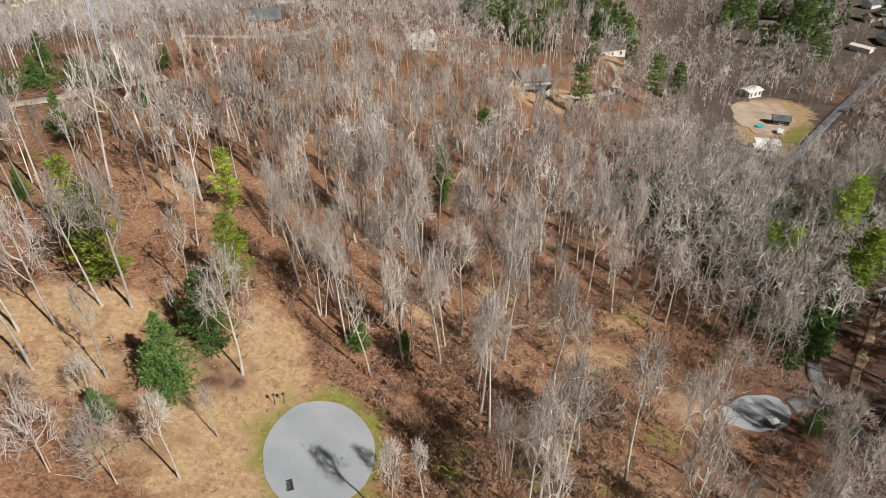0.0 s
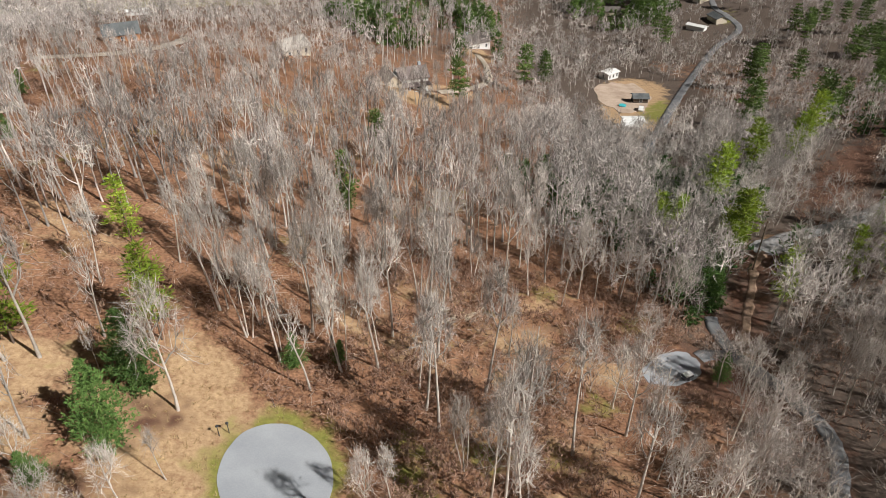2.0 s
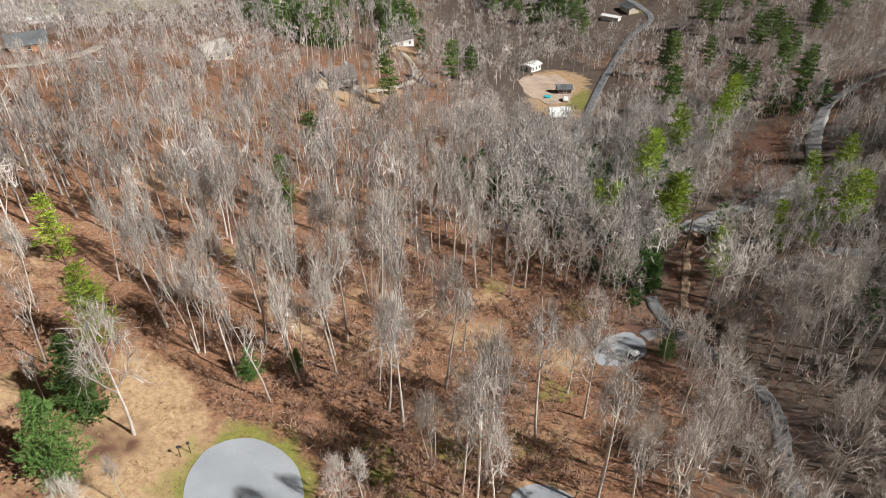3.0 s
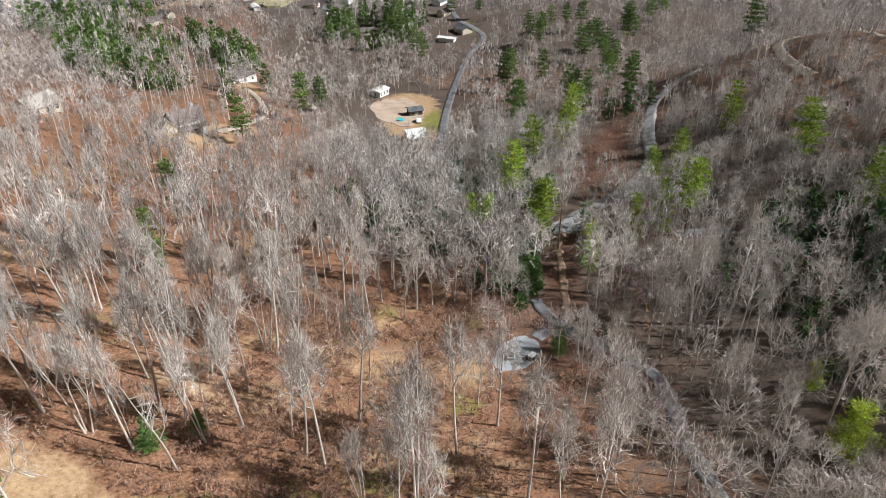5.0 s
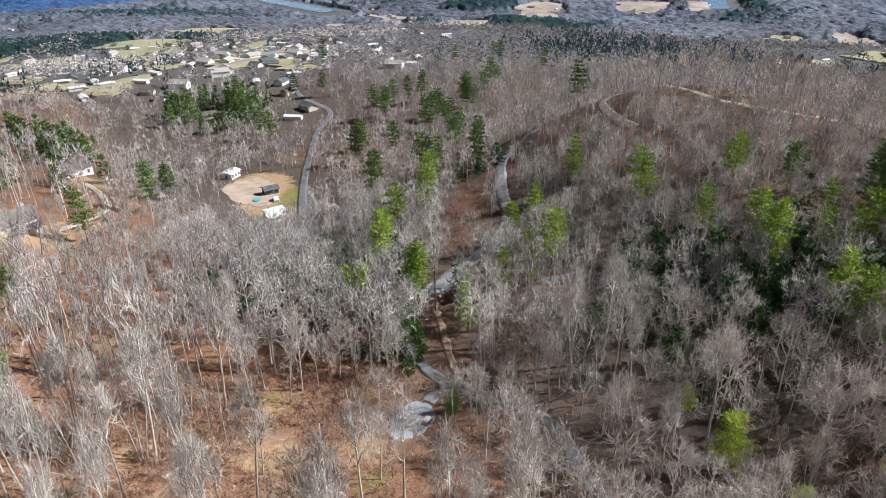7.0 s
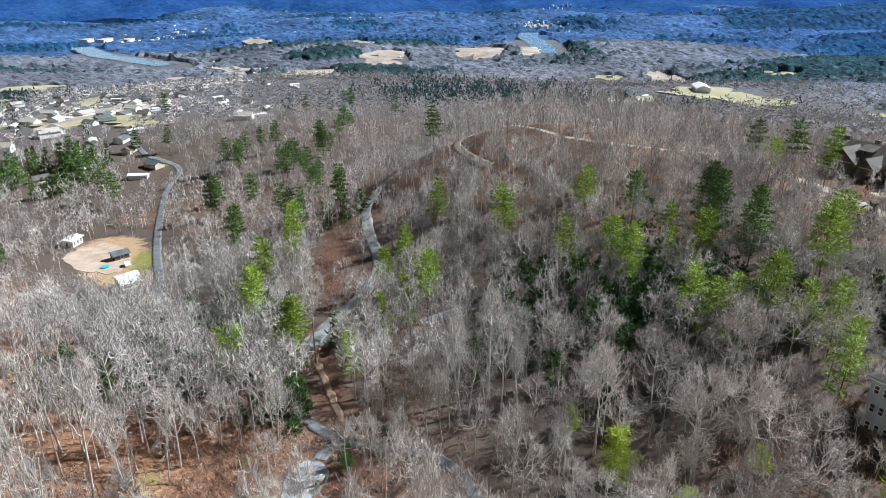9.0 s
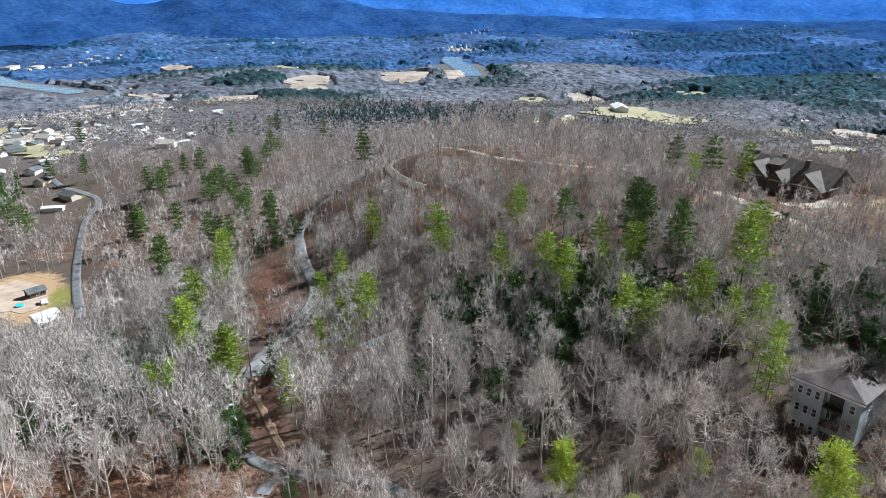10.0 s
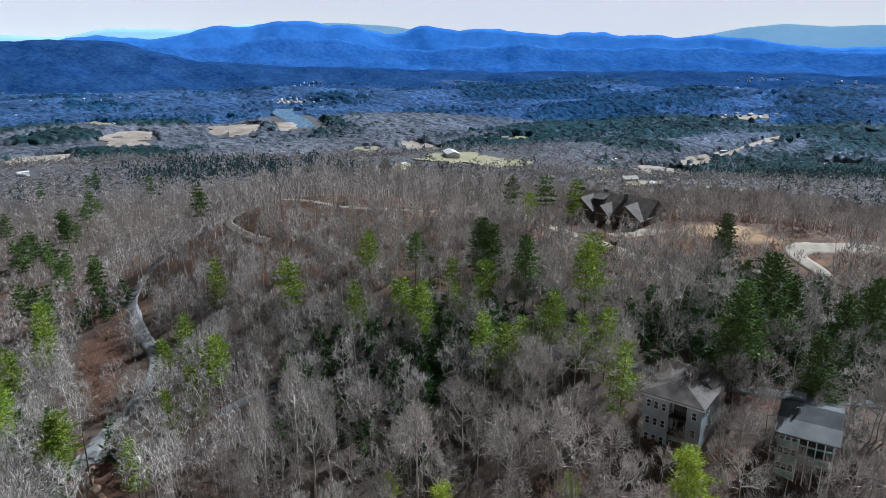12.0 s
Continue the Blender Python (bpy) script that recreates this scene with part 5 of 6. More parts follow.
YOUNG = tree_meshes(layered_pine(290, 11, 0.06, 0.36, 0.7, 16, 0.75, 0.14, 0.42), PINEBARK, LIME)
for x, y, s in ((63, -10, 1.0), (62, 23, 0.8), (56, 12, 0.5), (67, 5, 0.4), (72, 33, 0.45)):
    plant("pine_tree", YOUNG, x, y, rng.uniform(0, 360), s, "bright yellow-green young pine among bare trees", "tree", "pines")
for x, y, s in ((-30, 54, 1.0), (-28, 62, 1.05), (-11, 68, 0.55), (-35, 48, 0.5), (52, 64, 0.5), (-64, 105, 0.7), (-86, 127, 0.5), (-81, 129, 0.6), (-75, 132, 0.55), (-68, 134, 0.5), (-92, 125, 0.6), (-60, 142, 0.5), (-98, 132, 0.9), (-84, 138, 0.9), (-56, 120, 0.4), (-60, 84, 0.45), (0, 112, 0.5), (-5, 69, 0.4), (56, 86, 0.8), (60, 80, 0.8), (64, 86, 0.7)):
    plant("cedar_tree", CEDARS[int(rng.integers(0, 2))], x, y, rng.uniform(0, 360), s, "dense deep green cedar with a rounded cone", "tree", "cedars")

FARPINE = [merge(pine(260 + i, h, 9, 5, 4, 1.7, 0.6, start=0.06, reach=0.22, blades=3, solid=False)) for i, h in enumerate((14, 12))]
SPIKE = [hardwood(280 + i, h, 0.06, 0.5, 5, 2, 3, 0, 0.8, solid=False, stem=False, low=-0.1)[1] for i, h in enumerate((15, 12, 16))]


px, py = jittered(0, 200, 240, 410, 5.0, rng)
k = (((px - 45) / 40) ** 2 + ((py - 300) / 60) ** 2 < 1) | (((px - 40) / 45) ** 2 + ((py - 385) / 28) ** 2 < 1) | (((px - 160) / 28) ** 2 + ((py - 325) / 30) ** 2 < 1)
k &= openness(px, py, 2) & (np.sin(px / 11 + np.sin(py / 9)) + np.cos(py / 13) + rng.normal(size=len(px)) * 0.6 > 0.2)
woods("evergreen_stand", FARPINE, px[k], py[k], 0.7, 1.1, MIDGREEN, "dark green evergreen stand on the hillside", rng)
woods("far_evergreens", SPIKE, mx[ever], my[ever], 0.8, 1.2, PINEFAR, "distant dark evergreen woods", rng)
# crown colours here are already haze blue, and glow as well
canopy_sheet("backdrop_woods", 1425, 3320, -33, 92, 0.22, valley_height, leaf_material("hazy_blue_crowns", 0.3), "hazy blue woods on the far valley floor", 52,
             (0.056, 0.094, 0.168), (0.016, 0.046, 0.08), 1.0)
# evergreen undergrowth in the ravine
ux, uy = jittered(40, 152, -85, 140, 3.3, rng)
k = (np.sin(ux / 17 + uy / 29) + np.cos(uy / 15 - ux / 40) + rng.normal(size=len(ux)) * 0.6 > 1.35) & openness(ux, uy, 1) & (ux + 0.25 * uy > 62)
k |= (np.hypot((ux - 108) / 1.0, (uy + 30) / 1.5) < 17) & (rng.random(len(ux)) < 0.55) & openness(ux, uy, 1)
k |= (np.hypot((ux - 108 - 0.15 * uy) / 1.3, (uy - 28) / 2.9) < 12) & (rng.random(len(ux)) < 0.5) & openness(ux, uy, 1)
k |= ((np.hypot((ux - 116) / 1.3, uy + 22) < 11) | (np.hypot((ux - 128) / 1.5, uy + 60) < 13) | (np.hypot(ux - 145, uy + 39) < 7)) & (rng.random(len(ux)) < 0.7) & openness(ux, uy, 1)
k |= (np.hypot(ux - 61, (uy - 85) / 1.3) < 10) & (rng.random(len(ux)) < 0.35) & openness(ux, uy, 1)
BUSH = [merge(pine(300 + i, h, 8, 6, 6, 0.95, 0.4, start=0.05, reach=0.34, blades=2, solid=False)) for i, h in enumerate((6.5, 8.5))]
woods("evergreen_undergrowth", BUSH, ux[k], uy[k], 0.6, 1.3, DARKGREEN, "dark evergreen undergrowth below the pines", rng)
along = rng.uniform(0, 1, 46)
ex, ey = -104 + 40 * along + rng.normal(0, 1.5, 46), 120.5 + 11 * along + rng.normal(0, 1.6, 46)
woods("roadside_evergreens", BUSH, ex, ey, 0.35, 0.75, MIDGREEN, "low green evergreen shrubs along the gravel road", rng)
# brush
bx, by = jittered(-110, 148, -60, 190, 2.3, rng)
r, a = polar(bx, by)
k = (r > 36) & ((r < 120) | ((bx < 40) & (r < 190))) & (a > -45) & openness(bx, by, 0.6) & (np.sin(bx / 9 + np.sin(by / 7)) + np.cos(by / 11) + rng.normal(size=len(bx)) * 0.7 > np.where(np.hypot((bx - 14) / 36, (by - 62) / 26) < 1, -0.6, np.where(bx > 55, 1.1, 0.5)))
k |= (np.hypot((bx - 42) / 13, (by - 77) / 5) < 1) & (way_distance(bx, by) > 0.5) & (rng.random(len(bx)) < 0.85)
k |= (patch_depth(bx, by, (117, 117.5, 30, 6.5, 37, 2)) > -1) & (rng.random(len(bx)) < 0.6) & (way_distance(bx, by) > 0.5)
SHRUB = [hardwood(330 + i, h, 0.06, wd, 7, 2, 3, 0, 0.075, solid=False, stem=False, low=0.2)[1] for i, (h, wd) in enumerate(((2.4, 1.0), (3.2, 0.8), (1.8, 1.2)))]
cx, cy = jittered(-13, 56, 44, 104, 1.5, rng)
m = openness(cx, cy, 0.5) & (np.sin(cx / 6 + np.sin(cy / 5)) + np.cos(cy / 8 + cx / 15) + rng.normal(size=len(cx)) * 0.5 > -0.1)
bx, by = np.concatenate([bx[k], cx[m]]), np.concatenate([by[k], cy[m]])
cx, cy = jittered(140, 215, -95, 25, 2.6, rng)
m = openness(cx, cy, 0.6) & (rng.random(len(cx)) < 0.5)
bx, by = np.concatenate([bx, cx[m]]), np.concatenate([by, cy[m]])
woods("brush", SHRUB, bx, by, 0.7, 1.6, BRUSH, "low red-brown leafless brush", rng)

# fallen branches, leaf clumps and dry grass on the open ground near the turning circle
rng = np.random.default_rng(404)
DEBRIS = material("fallen_grey_twigs", (0.26, 0.19, 0.15), (0.55, 0.46, 0.38), 0.5, 3.0, 0.95, island=0.4)
DRY = material("dry_straw_grass", (0.30, 0.20, 0.10), (0.58, 0.44, 0.24), 0.4, 3.0, 0.95, island=0.35)
dx, dy = jittered(-80, 60, 36, 130, 1.15, rng)
k = openness(dx, dy, 0.2) & (rng.random(len(dx)) < 0.55)
ux, uy = dx[k], dy[k]
ang = rng.uniform(0, 6.28, len(ux))
ln = rng.uniform(0.4, 2.4, len(ux)) ** 1.2
p0 = np.stack([ux, uy, height(ux, uy) + 0.05], -1)
qx, qy = ux + np.cos(ang) * ln, uy + np.sin(ang) * ln
p1 = np.stack([qx, qy, height(qx, qy) + rng.uniform(0.03, 0.35, len(ux))], -1)
v, f = prisms(p0, p1, rng.uniform(0.02, 0.06, len(ux)), np.full(len(ux), 0.012), 3)
tagged(new("fallen_twigs", tri_mesh("fallen_twigs", v, f, DEBRIS)), "fallen grey branches and twigs on leaf litter", "branches", kind="stuff")
TUSSOCK = [wedges(rng.normal(size=(12, 3)) * (0.22, 0.22, 0), np.stack([rng.normal(0, 0.25, 12), rng.normal(0, 0.25, 12), rng.uniform(0.25, 0.6, 12)], -1), [0.07] * 12, rng) for _ in range(3)]
dx, dy = jittered(-60, 60, 36, 95, 0.85, rng)
near_open = np.zeros(len(dx), bool)
for p in OPEN[:10] + TINT:
    near_open |= patch_depth(dx, dy, p) > 0
k = near_open & (np.hypot((dx + 13.3) / 6.3, (dy - 49.6) / 8.3) > 1) & (np.hypot((dx - 17.8) / 5.2, (dy - 39.2) / 5.3) > 1) & (np.hypot((dx - 45.5) / 8, (dy - 67.2) / 5) > 1) & (way_distance(dx, dy) > 0.2) & (rng.random(len(dx)) < 0.6)
woods("dry_grass", TUSSOCK, dx[k], dy[k], 0.35, 0.9, DRY, "tufts of dry straw-coloured grass", rng)

# ---------------------------------------------------------------- houses


def house(name, x, y, rot, w, d, h, rise, wall, roof, label, wins=(3, 2), chimney=None, floors=1, porch=False, base=None, cat="house"):
    """A gabled house with its ridge along its own x."""
    z = base if base is not None else min(zat(x + a, y + b) for a in (-w / 3, w / 3) for b in (-d / 3, d / 3))
    e = thing(name, x, y, z, rot, label=label, category=cat)
    body = bmesh.new()
    gable_wall(body, w, d, h, rise, -2.5)
    bmesh.ops.recalc_face_normals(body, faces=body.faces)
    part("wall", body, wall, e)
    for bm in gable_slopes(w, d, h, rise):
        part("roof_slope", bm, roof, e)
    for f in range(floors):
        zz = 0.9 + f * 2.8
        for s in (-1, 1):
            for i in range(wins[0]):
                xx = -w / 2 + w * (i + 0.5) / wins[0]
                window(e, xx, s * d / 2, zz, 1.1, 1.4, "y-" if s < 0 else "y+")
            for i in range(wins[1]):
                yy = -d / 2 + d * (i + 0.5) / wins[1]
                window(e, s * w / 2, yy, zz, 1.0, 1.4, "x-" if s < 0 else "x+")
    if chimney:
        part("chimney", boxed((chimney[0] - 0.45, chimney[1] - 0.45, h * 0.5, chimney[0] + 0.45, chimney[1] + 0.45, h + rise + 1.0)), SLATE, e, "square chimney stack")
    if porch:
        part("porch_floor", boxed((-w / 2, -d / 2 - 2.4, -0.2, w / 2, -d / 2 - 0.02, 0.0)), WHITE, e)
        for i in range(5):
            px = -w / 2 + 0.15 + (w - 0.3) * i / 4
            part("porch_post", boxed((px - 0.09, -d / 2 - 2.3, -2.4, px + 0.09, -d / 2 - 2.12, 2.5)), WHITE, e, "white porch post")
        bm = bmesh.new()
        slab(bm, [(-w / 2 - 0.3, -d / 2 - 2.7, 2.6), (w / 2 + 0.3, -d / 2 - 2.7, 2.6), (w / 2 + 0.3, -d / 2 - 0.02, 3.1), (-w / 2 - 0.3, -d / 2 - 0.02, 3.1)], 0.15)
        part("porch_roof", bm, roof, e)
        part("porch_rail", boxed((-w / 2, -d / 2 - 2.32, 0.9, w / 2, -d / 2 - 2.26, 1.0)), WHITE, e, "white porch rail")
    return e


def grey_house():
    """Three tall storeys, hipped roof, a recessed deck between two bays."""
    x, y, rot = 83.4, -12.6, -28
    z = zat(79, -10) - 1.0
    e = thing("hillside_house", x, y, z, rot, label="tall three-storey grey house with a weathered hipped roof", category="house")
    w, d, h = 11.0, 9.0, 8.8
    part("wall", boxed((-w / 2 + 1.2, -d / 2, -3, w / 2, d / 2, h)), SLATE, e)
    part("bay", boxed((-w / 2, 0.4, -3, -w / 2 + 1.19, d / 2, h)), SLATE, e)
    part("bay", boxed((-w / 2, -d / 2, -3, -w / 2 + 1.19, -2.3, h)), SLATE, e)
    for zz in (2.9, 5.8):
        part("deck", boxed((-w / 2 - 0.15, -2.28, zz, -w / 2 + 1.18, 0.38, zz + 0.18)), DARK_WALL, e, "dark timber deck")
        part("deck_rail", boxed((-w / 2 - 0.13, -2.28, zz + 1.0, -w / 2 - 0.05, 0.38, zz + 1.1)), DARK_WALL, e)
        part("deck_door", boxed((-w / 2 + 1.13, -1.9, zz + 0.2, -w / 2 + 1.19, 0.0, zz + 2.2)), GLASS, e, "dark glazed deck door")
    hx, hy, r = w / 2 + 0.5, d / 2 + 0.5, 1.9
    top = [(-w / 2 + 3.6, 0, h + r), (w / 2 - 3.6, 0, h + r)]
    c = [(-hx, -hy, h), (hx, -hy, h), (hx, hy, h), (-hx, hy, h)]
    for ring in ([c[0], c[1], top[1], top[0]], [c[1], c[2], top[1]], [c[2], c[3], top[0], top[1]], [c[3], c[0], top[0]]):
        bm = bmesh.new()
        poly_prism(bm, [Vector(p) for p in ring], (0, 0, 0.18))
        bmesh.ops.recalc_face_normals(bm, faces=bm.faces)
        part("roof_slope", bm, BROWN_ROOF, e)
    bm = gable_wall(bmesh.new(), 3.4, 3.2, h + 0.2, 1.5, h - 1.0)
    bmesh.ops.recalc_face_normals(bm, faces=bm.faces)
    part("cross_gable", moved(bm, pose(2.6, -2.6, 0)), SLATE, e)
    for bm in gable_slopes(3.6, 3.2, h + 0.2, 1.5, 0.35):
        part("gable_roof", moved(bm, pose(2.6, -2.6, 0)), BROWN_ROOF, e)
    part("fascia", boxed((-hx - 0.03, -hy, h - 0.2, -hx + 0.03, hy, h + 0.06)), WHITE, e, "white roof fascia")
    for zz in (0.7, 3.6, 6.5):
        for yy in (1.2, 2.4, 3.6):
            window(e, -w / 2, yy, zz, 0.75, 1.35, "x-")
        window(e, -w / 2, -3.4, zz, 0.8, 1.35, "x-")
        for xx in (-2.5, 0.5, 3.5):
            window(e, xx, -d / 2, zz, 0.9, 1.3, "y-")
    bm = gable_wall(bmesh.new(), 4.0, 3.6, h + 0.1, 1.7, h - 1.0)
    bmesh.ops.recalc_face_normals(bm, faces=bm.faces)
    part("cross_gable", moved(bm, pose(3.4, 2.2, 0, 0, 0, 90)), SLATE, e)
    for bm in gable_slopes(4.2, 3.6, h + 0.1, 1.7, 0.35):
        part("gable_roof", moved(bm, pose(3.4, 2.2, 0, 0, 0, 90)), TAN_ROOF, e, "paler shingle gable roof")
    bm = bmesh.new()
    slab(bm, [(w / 2, -2.0, 6.4), (w / 2 + 6, -2.0, 6.4), (w / 2 + 6, 4.0, 7.4), (w / 2, 4.0, 7.4)], 0.2)
    part("garage_roof", bm, BROWN_ROOF, e)
    part("garage_wall", boxed((w / 2 + 0.01, -1.7, -1.5, w / 2 + 5.7, 3.7, 6.2)), SLATE, e)


def green_house():
    """Two storeys on posts, ridge along the front, a screened porch below."""
    x, y, rot = 78.6, -29.7, -22
    z = 21.3
    e = thing("hillside_house", x, y, z, rot, label="pale green two-storey house with a screened porch on posts", category="house")
    w, d, h = 8.0, 7.2, 7.4
    bm = bmesh.new()
    ring = [(-w / 2, -d / 2, 2.4), (w / 2, -d / 2, 2.4), (w / 2, -d / 2, h), (-1.7, -d / 2, h + 1.6), (-w / 2, -d / 2, h)]
    poly_prism(bm, ring, (0, d, 0))
    bmesh.ops.recalc_face_normals(bm, faces=bm.faces)
    part("wall", moved(bm, pose(1.2, 0, 0)), MINT, e)
    part("wing", boxed((-w / 2 - 1.2, 1.0, -2.5, -w / 2 + 1.19, d / 2, h - 0.4)), MINT, e)
    part("foundation", boxed((-w / 2 + 2.4, -d / 2 + 0.3, -3, w / 2, d / 2 - 0.3, 2.39)), DARK_WALL, e, "dark shaded understorey")
    for a in (-1, 1):
        bm = bmesh.new()
        if a < 0:
            slab(bm, [(-w / 2 - 1.9, -d / 2 - 0.5, h - 0.75), (-0.5, -d / 2 - 0.5, h + 1.84), (-0.5, d / 2 + 0.5, h + 1.84), (-w / 2 - 1.9, d / 2 + 0.5, h - 0.75)], 0.2)
        else:
            slab(bm, [(-0.5, -d / 2 - 0.5, h + 1.84), (w / 2 + 1.8, -d / 2 - 0.5, h - 0.05), (w / 2 + 1.8, d / 2 + 0.5, h - 0.05), (-0.5, d / 2 + 0.5, h + 1.84)], 0.2)
        bmesh.ops.recalc_face_normals(bm, faces=bm.faces)
        part("roof_slope", bm, SHINGLE, e)
    bm = bmesh.new()
    slab(bm, [(-w / 2 - 2.0, -d / 2 - 0.55, h - 0.70), (-w / 2 + 0.6, -d / 2 - 0.55, h + 0.55), (-w / 2 + 0.6, d / 2 + 0.55, h + 0.55), (-w / 2 - 2.0, d / 2 + 0.55, h - 0.70)], 0.12)
    bmesh.ops.recalc_face_normals(bm, faces=bm.faces)
    part("porch_roof", bm, LIGHT_SHINGLE, e, "paler grey porch roof strip")
    part("porch_floor", boxed((-w / 2 - 1.2, -d / 2, 2.2, -w / 2 + 1.19, 0.99, 2.4)), MINT, e)
    part("porch_back", boxed((-w / 2 + 1.10, -d / 2 + 0.2, 2.41, -w / 2 + 1.19, 0.9, h - 1.0)), GLASS, e, "dark screened porch glazing")
    for i in range(5):
        yy = -d / 2 + 0.1 + i * 1.1
        part("porch_post", boxed((-w / 2 - 1.2, yy - 0.08, -3, -w / 2 - 1.04, yy + 0.08, h - 0.62)), WHITE, e, "white porch post")
    part("porch_rail", boxed((-w / 2 - 1.18, -d / 2 + 0.2, 3.3, -w / 2 - 1.1, 0.9, 3.4)), WHITE, e, "white porch rail")
    part("porch_beam", boxed((-w / 2 - 1.19, -d / 2 + 0.2, 4.9, -w / 2 - 1.05, 0.9, 5.15)), MINT, e)
    for zz in (0.4, 3.0, 5.3):
        for yy in (1.5, 2.3, 3.1):
            window(e, -w / 2 - 1.2, yy, zz, 0.75, 1.2, "x-")
    for yy in (-3.0, -2.0, -1.0, 0.2):
        window(e, -w / 2 + 1.2, yy, 5.3, 0.8, 0.9, "x-")
    for xx in (-1.5, 1.5, 4.0):
        for zz in (3.4, 5.9):
            window(e, xx + 0.4, -d / 2, zz, 0.9, 1.2, "y-")
    part("vent_pipe", boxed((-2.2, 1.6, h + 0.3, -1.9, 1.9, h + 1.9)), DARK, e)
    part("skylight", boxed((1.6, 1.0, h + 1.0, 3.6, 2.8, h + 1.75)), WHITE, e, "pale flat dormer top")


LODGE_MAIN = material("brown_grey_shingle", (0.10, 0.088, 0.08), (0.27, 0.235, 0.21), 0.6, 6.0, 0.85, 0.02)
LODGE_ROOF = material("weathered_taupe_shingle", (0.10, 0.09, 0.082), (0.18, 0.163, 0.15), 0.5, 6.0, 0.85, 0.02)


def lodge():
    """A long timber lodge: main ridge, three cross gables, dormers and chimneys."""
    x, y, rot = 196, -9.5, 57
    z = zat(188, -11) - 0.5
    e = thing("mountain_lodge", x, y, z, rot, label="large dark timber lodge with many brown and tan gables", category="house")
    w, d, h, rise = 27.0, 12.0, 4.0, 4.2
    bm = gable_wall(bmesh.new(), w, d, h, rise, -3)
    bmesh.ops.recalc_face_normals(bm, faces=bm.faces)
    part("wall", bm, DARK_WALL, e)
    for bm in gable_slopes(w, d, h, rise, 0.8):
        part("roof_slope", bm, LODGE_MAIN, e)
    for k, (cx, gw, gd, gh, gr, out) in enumerate(((-8.5, 9.5, 11.0, 3.4, 3.6, 3.0), (-0.5, 5.5, 9.5, 3.4, 2.8, 3.6), (7.2, 9.5, 11.0, 3.6, 3.9, 2.6))):
        m = pose(cx, d / 2 - gd / 2 + out, 0, 0, 0, 90)
        bm = gable_wall(bmesh.new(), gd, gw, gh, gr, -3)
        bmesh.ops.recalc_face_normals(bm, faces=bm.faces)
        part("gable_wing", moved(bm, m), DARK_WALL, e)
        for bm in gable_slopes(gd, gw, gh, gr, 0.6):
            part("gable_roof", moved(bm, m), LODGE_ROOF, e)
        for dx in (-gw / 4, gw / 4):
            window(e, cx + dx, d / 2 + out, 0.8, 1.4, 2.2, "y+", DARK_WALL)
        part("gable_truss", boxed((cx - gw / 3, d / 2 + out + 0.02, gh + 0.2, cx + gw / 3, d / 2 + out + 0.14, gh + 0.45)), TAN_ROOF, e, "pale timber truss")
    for cx in (2.4, 4.4, 11.2):
        part("dormer", boxed((cx - 0.8, 1.8, h + 1.6, cx + 0.8, 4.4, h + 3.0)), DARK_WALL, e)
        bm = bmesh.new()
        slab(bm, [(cx - 1.1, 4.7, h + 3.0), (cx + 1.1, 4.7, h + 3.0), (cx + 1.1, 1.2, h + 4.2), (cx - 1.1, 1.2, h + 4.2)], 0.15)
        part("dormer_roof", bm, LODGE_ROOF, e)
    for cx, cy in ((-4.5, 1.0), (4.0, -1.5), (11.6, 0)):
        part("chimney", boxed((cx - 0.7, cy - 0.5, h, cx + 0.7, cy + 0.5, h + rise + 0.9)), LODGE_ROOF, e, "pale stone chimney")
    part("stone_plinth", boxed((-w / 2 - 0.15, d / 2 - 0.05, -3, w / 2 + 0.15, d / 2 + 0.15, 0.7)), TAN_ROOF, e, "stone plinth")


grey_house()
green_house()
lodge()
MAUVE_ROOF = material("weathered_mauve_shingle", (0.13, 0.105, 0.10), (0.30, 0.25, 0.24), 0.5, 5.0, 0.9, 0.02)
e = house("farm_house", 27.5, 201, 8, 9, 7.0, 4.4, 2.4, WHITE, MAUVE_ROOF, "hillside house with a mauve roof, white porch and side wing", (4, 2), (3, 0.8), porch=True)
wing = gable_wall(bmesh.new(), 10.0, 5.0, 4.0, 2.6, -2.5)
bmesh.ops.recalc_face_normals(wing, faces=wing.faces)
part("wing", moved(wing, pose(-7.02, -0.4, 0, 0, 0, 90)), CREAM, e)
for slope in gable_slopes(10.0, 5.0, 4.0, 2.6, 0.4):
    part("wing_roof", moved(slope, pose(-7.02, -0.4, 0, 0, 0, 90)), TAN_ROOF, e, "pale shingle wing roof")
window(e, -7.02, -5.4, 1.0, 1.6, 1.7, "y-")
for i, (x, y, k) in enumerate(((23, 189, 1), (29, 188, 3), (34, 192, 6), (19, 192, 0), (26, 184, 1), (38, 195, 3), (15, 196, 6), (31, 182, 0))):
    plant("tree", NEAR[k], x, y, 47 * i, 0.5 + 0.05 * (i % 3), "slender leafless tree below the hillside house", "tree", "leafless hardwoods")
house("farm_house", 67, 276, 20, 12, 8, 3.4, 2.6, WHITE, BROWN_ROOF, "white hillside house with a dark roof behind trees", (3, 2), (-3, 0.5))
house("farm_house", -8, 208, 35, 9, 7, 3.0, 2.2, CREAM, TAN_ROOF, "tan-roofed house half hidden by bare trees", (3, 2))
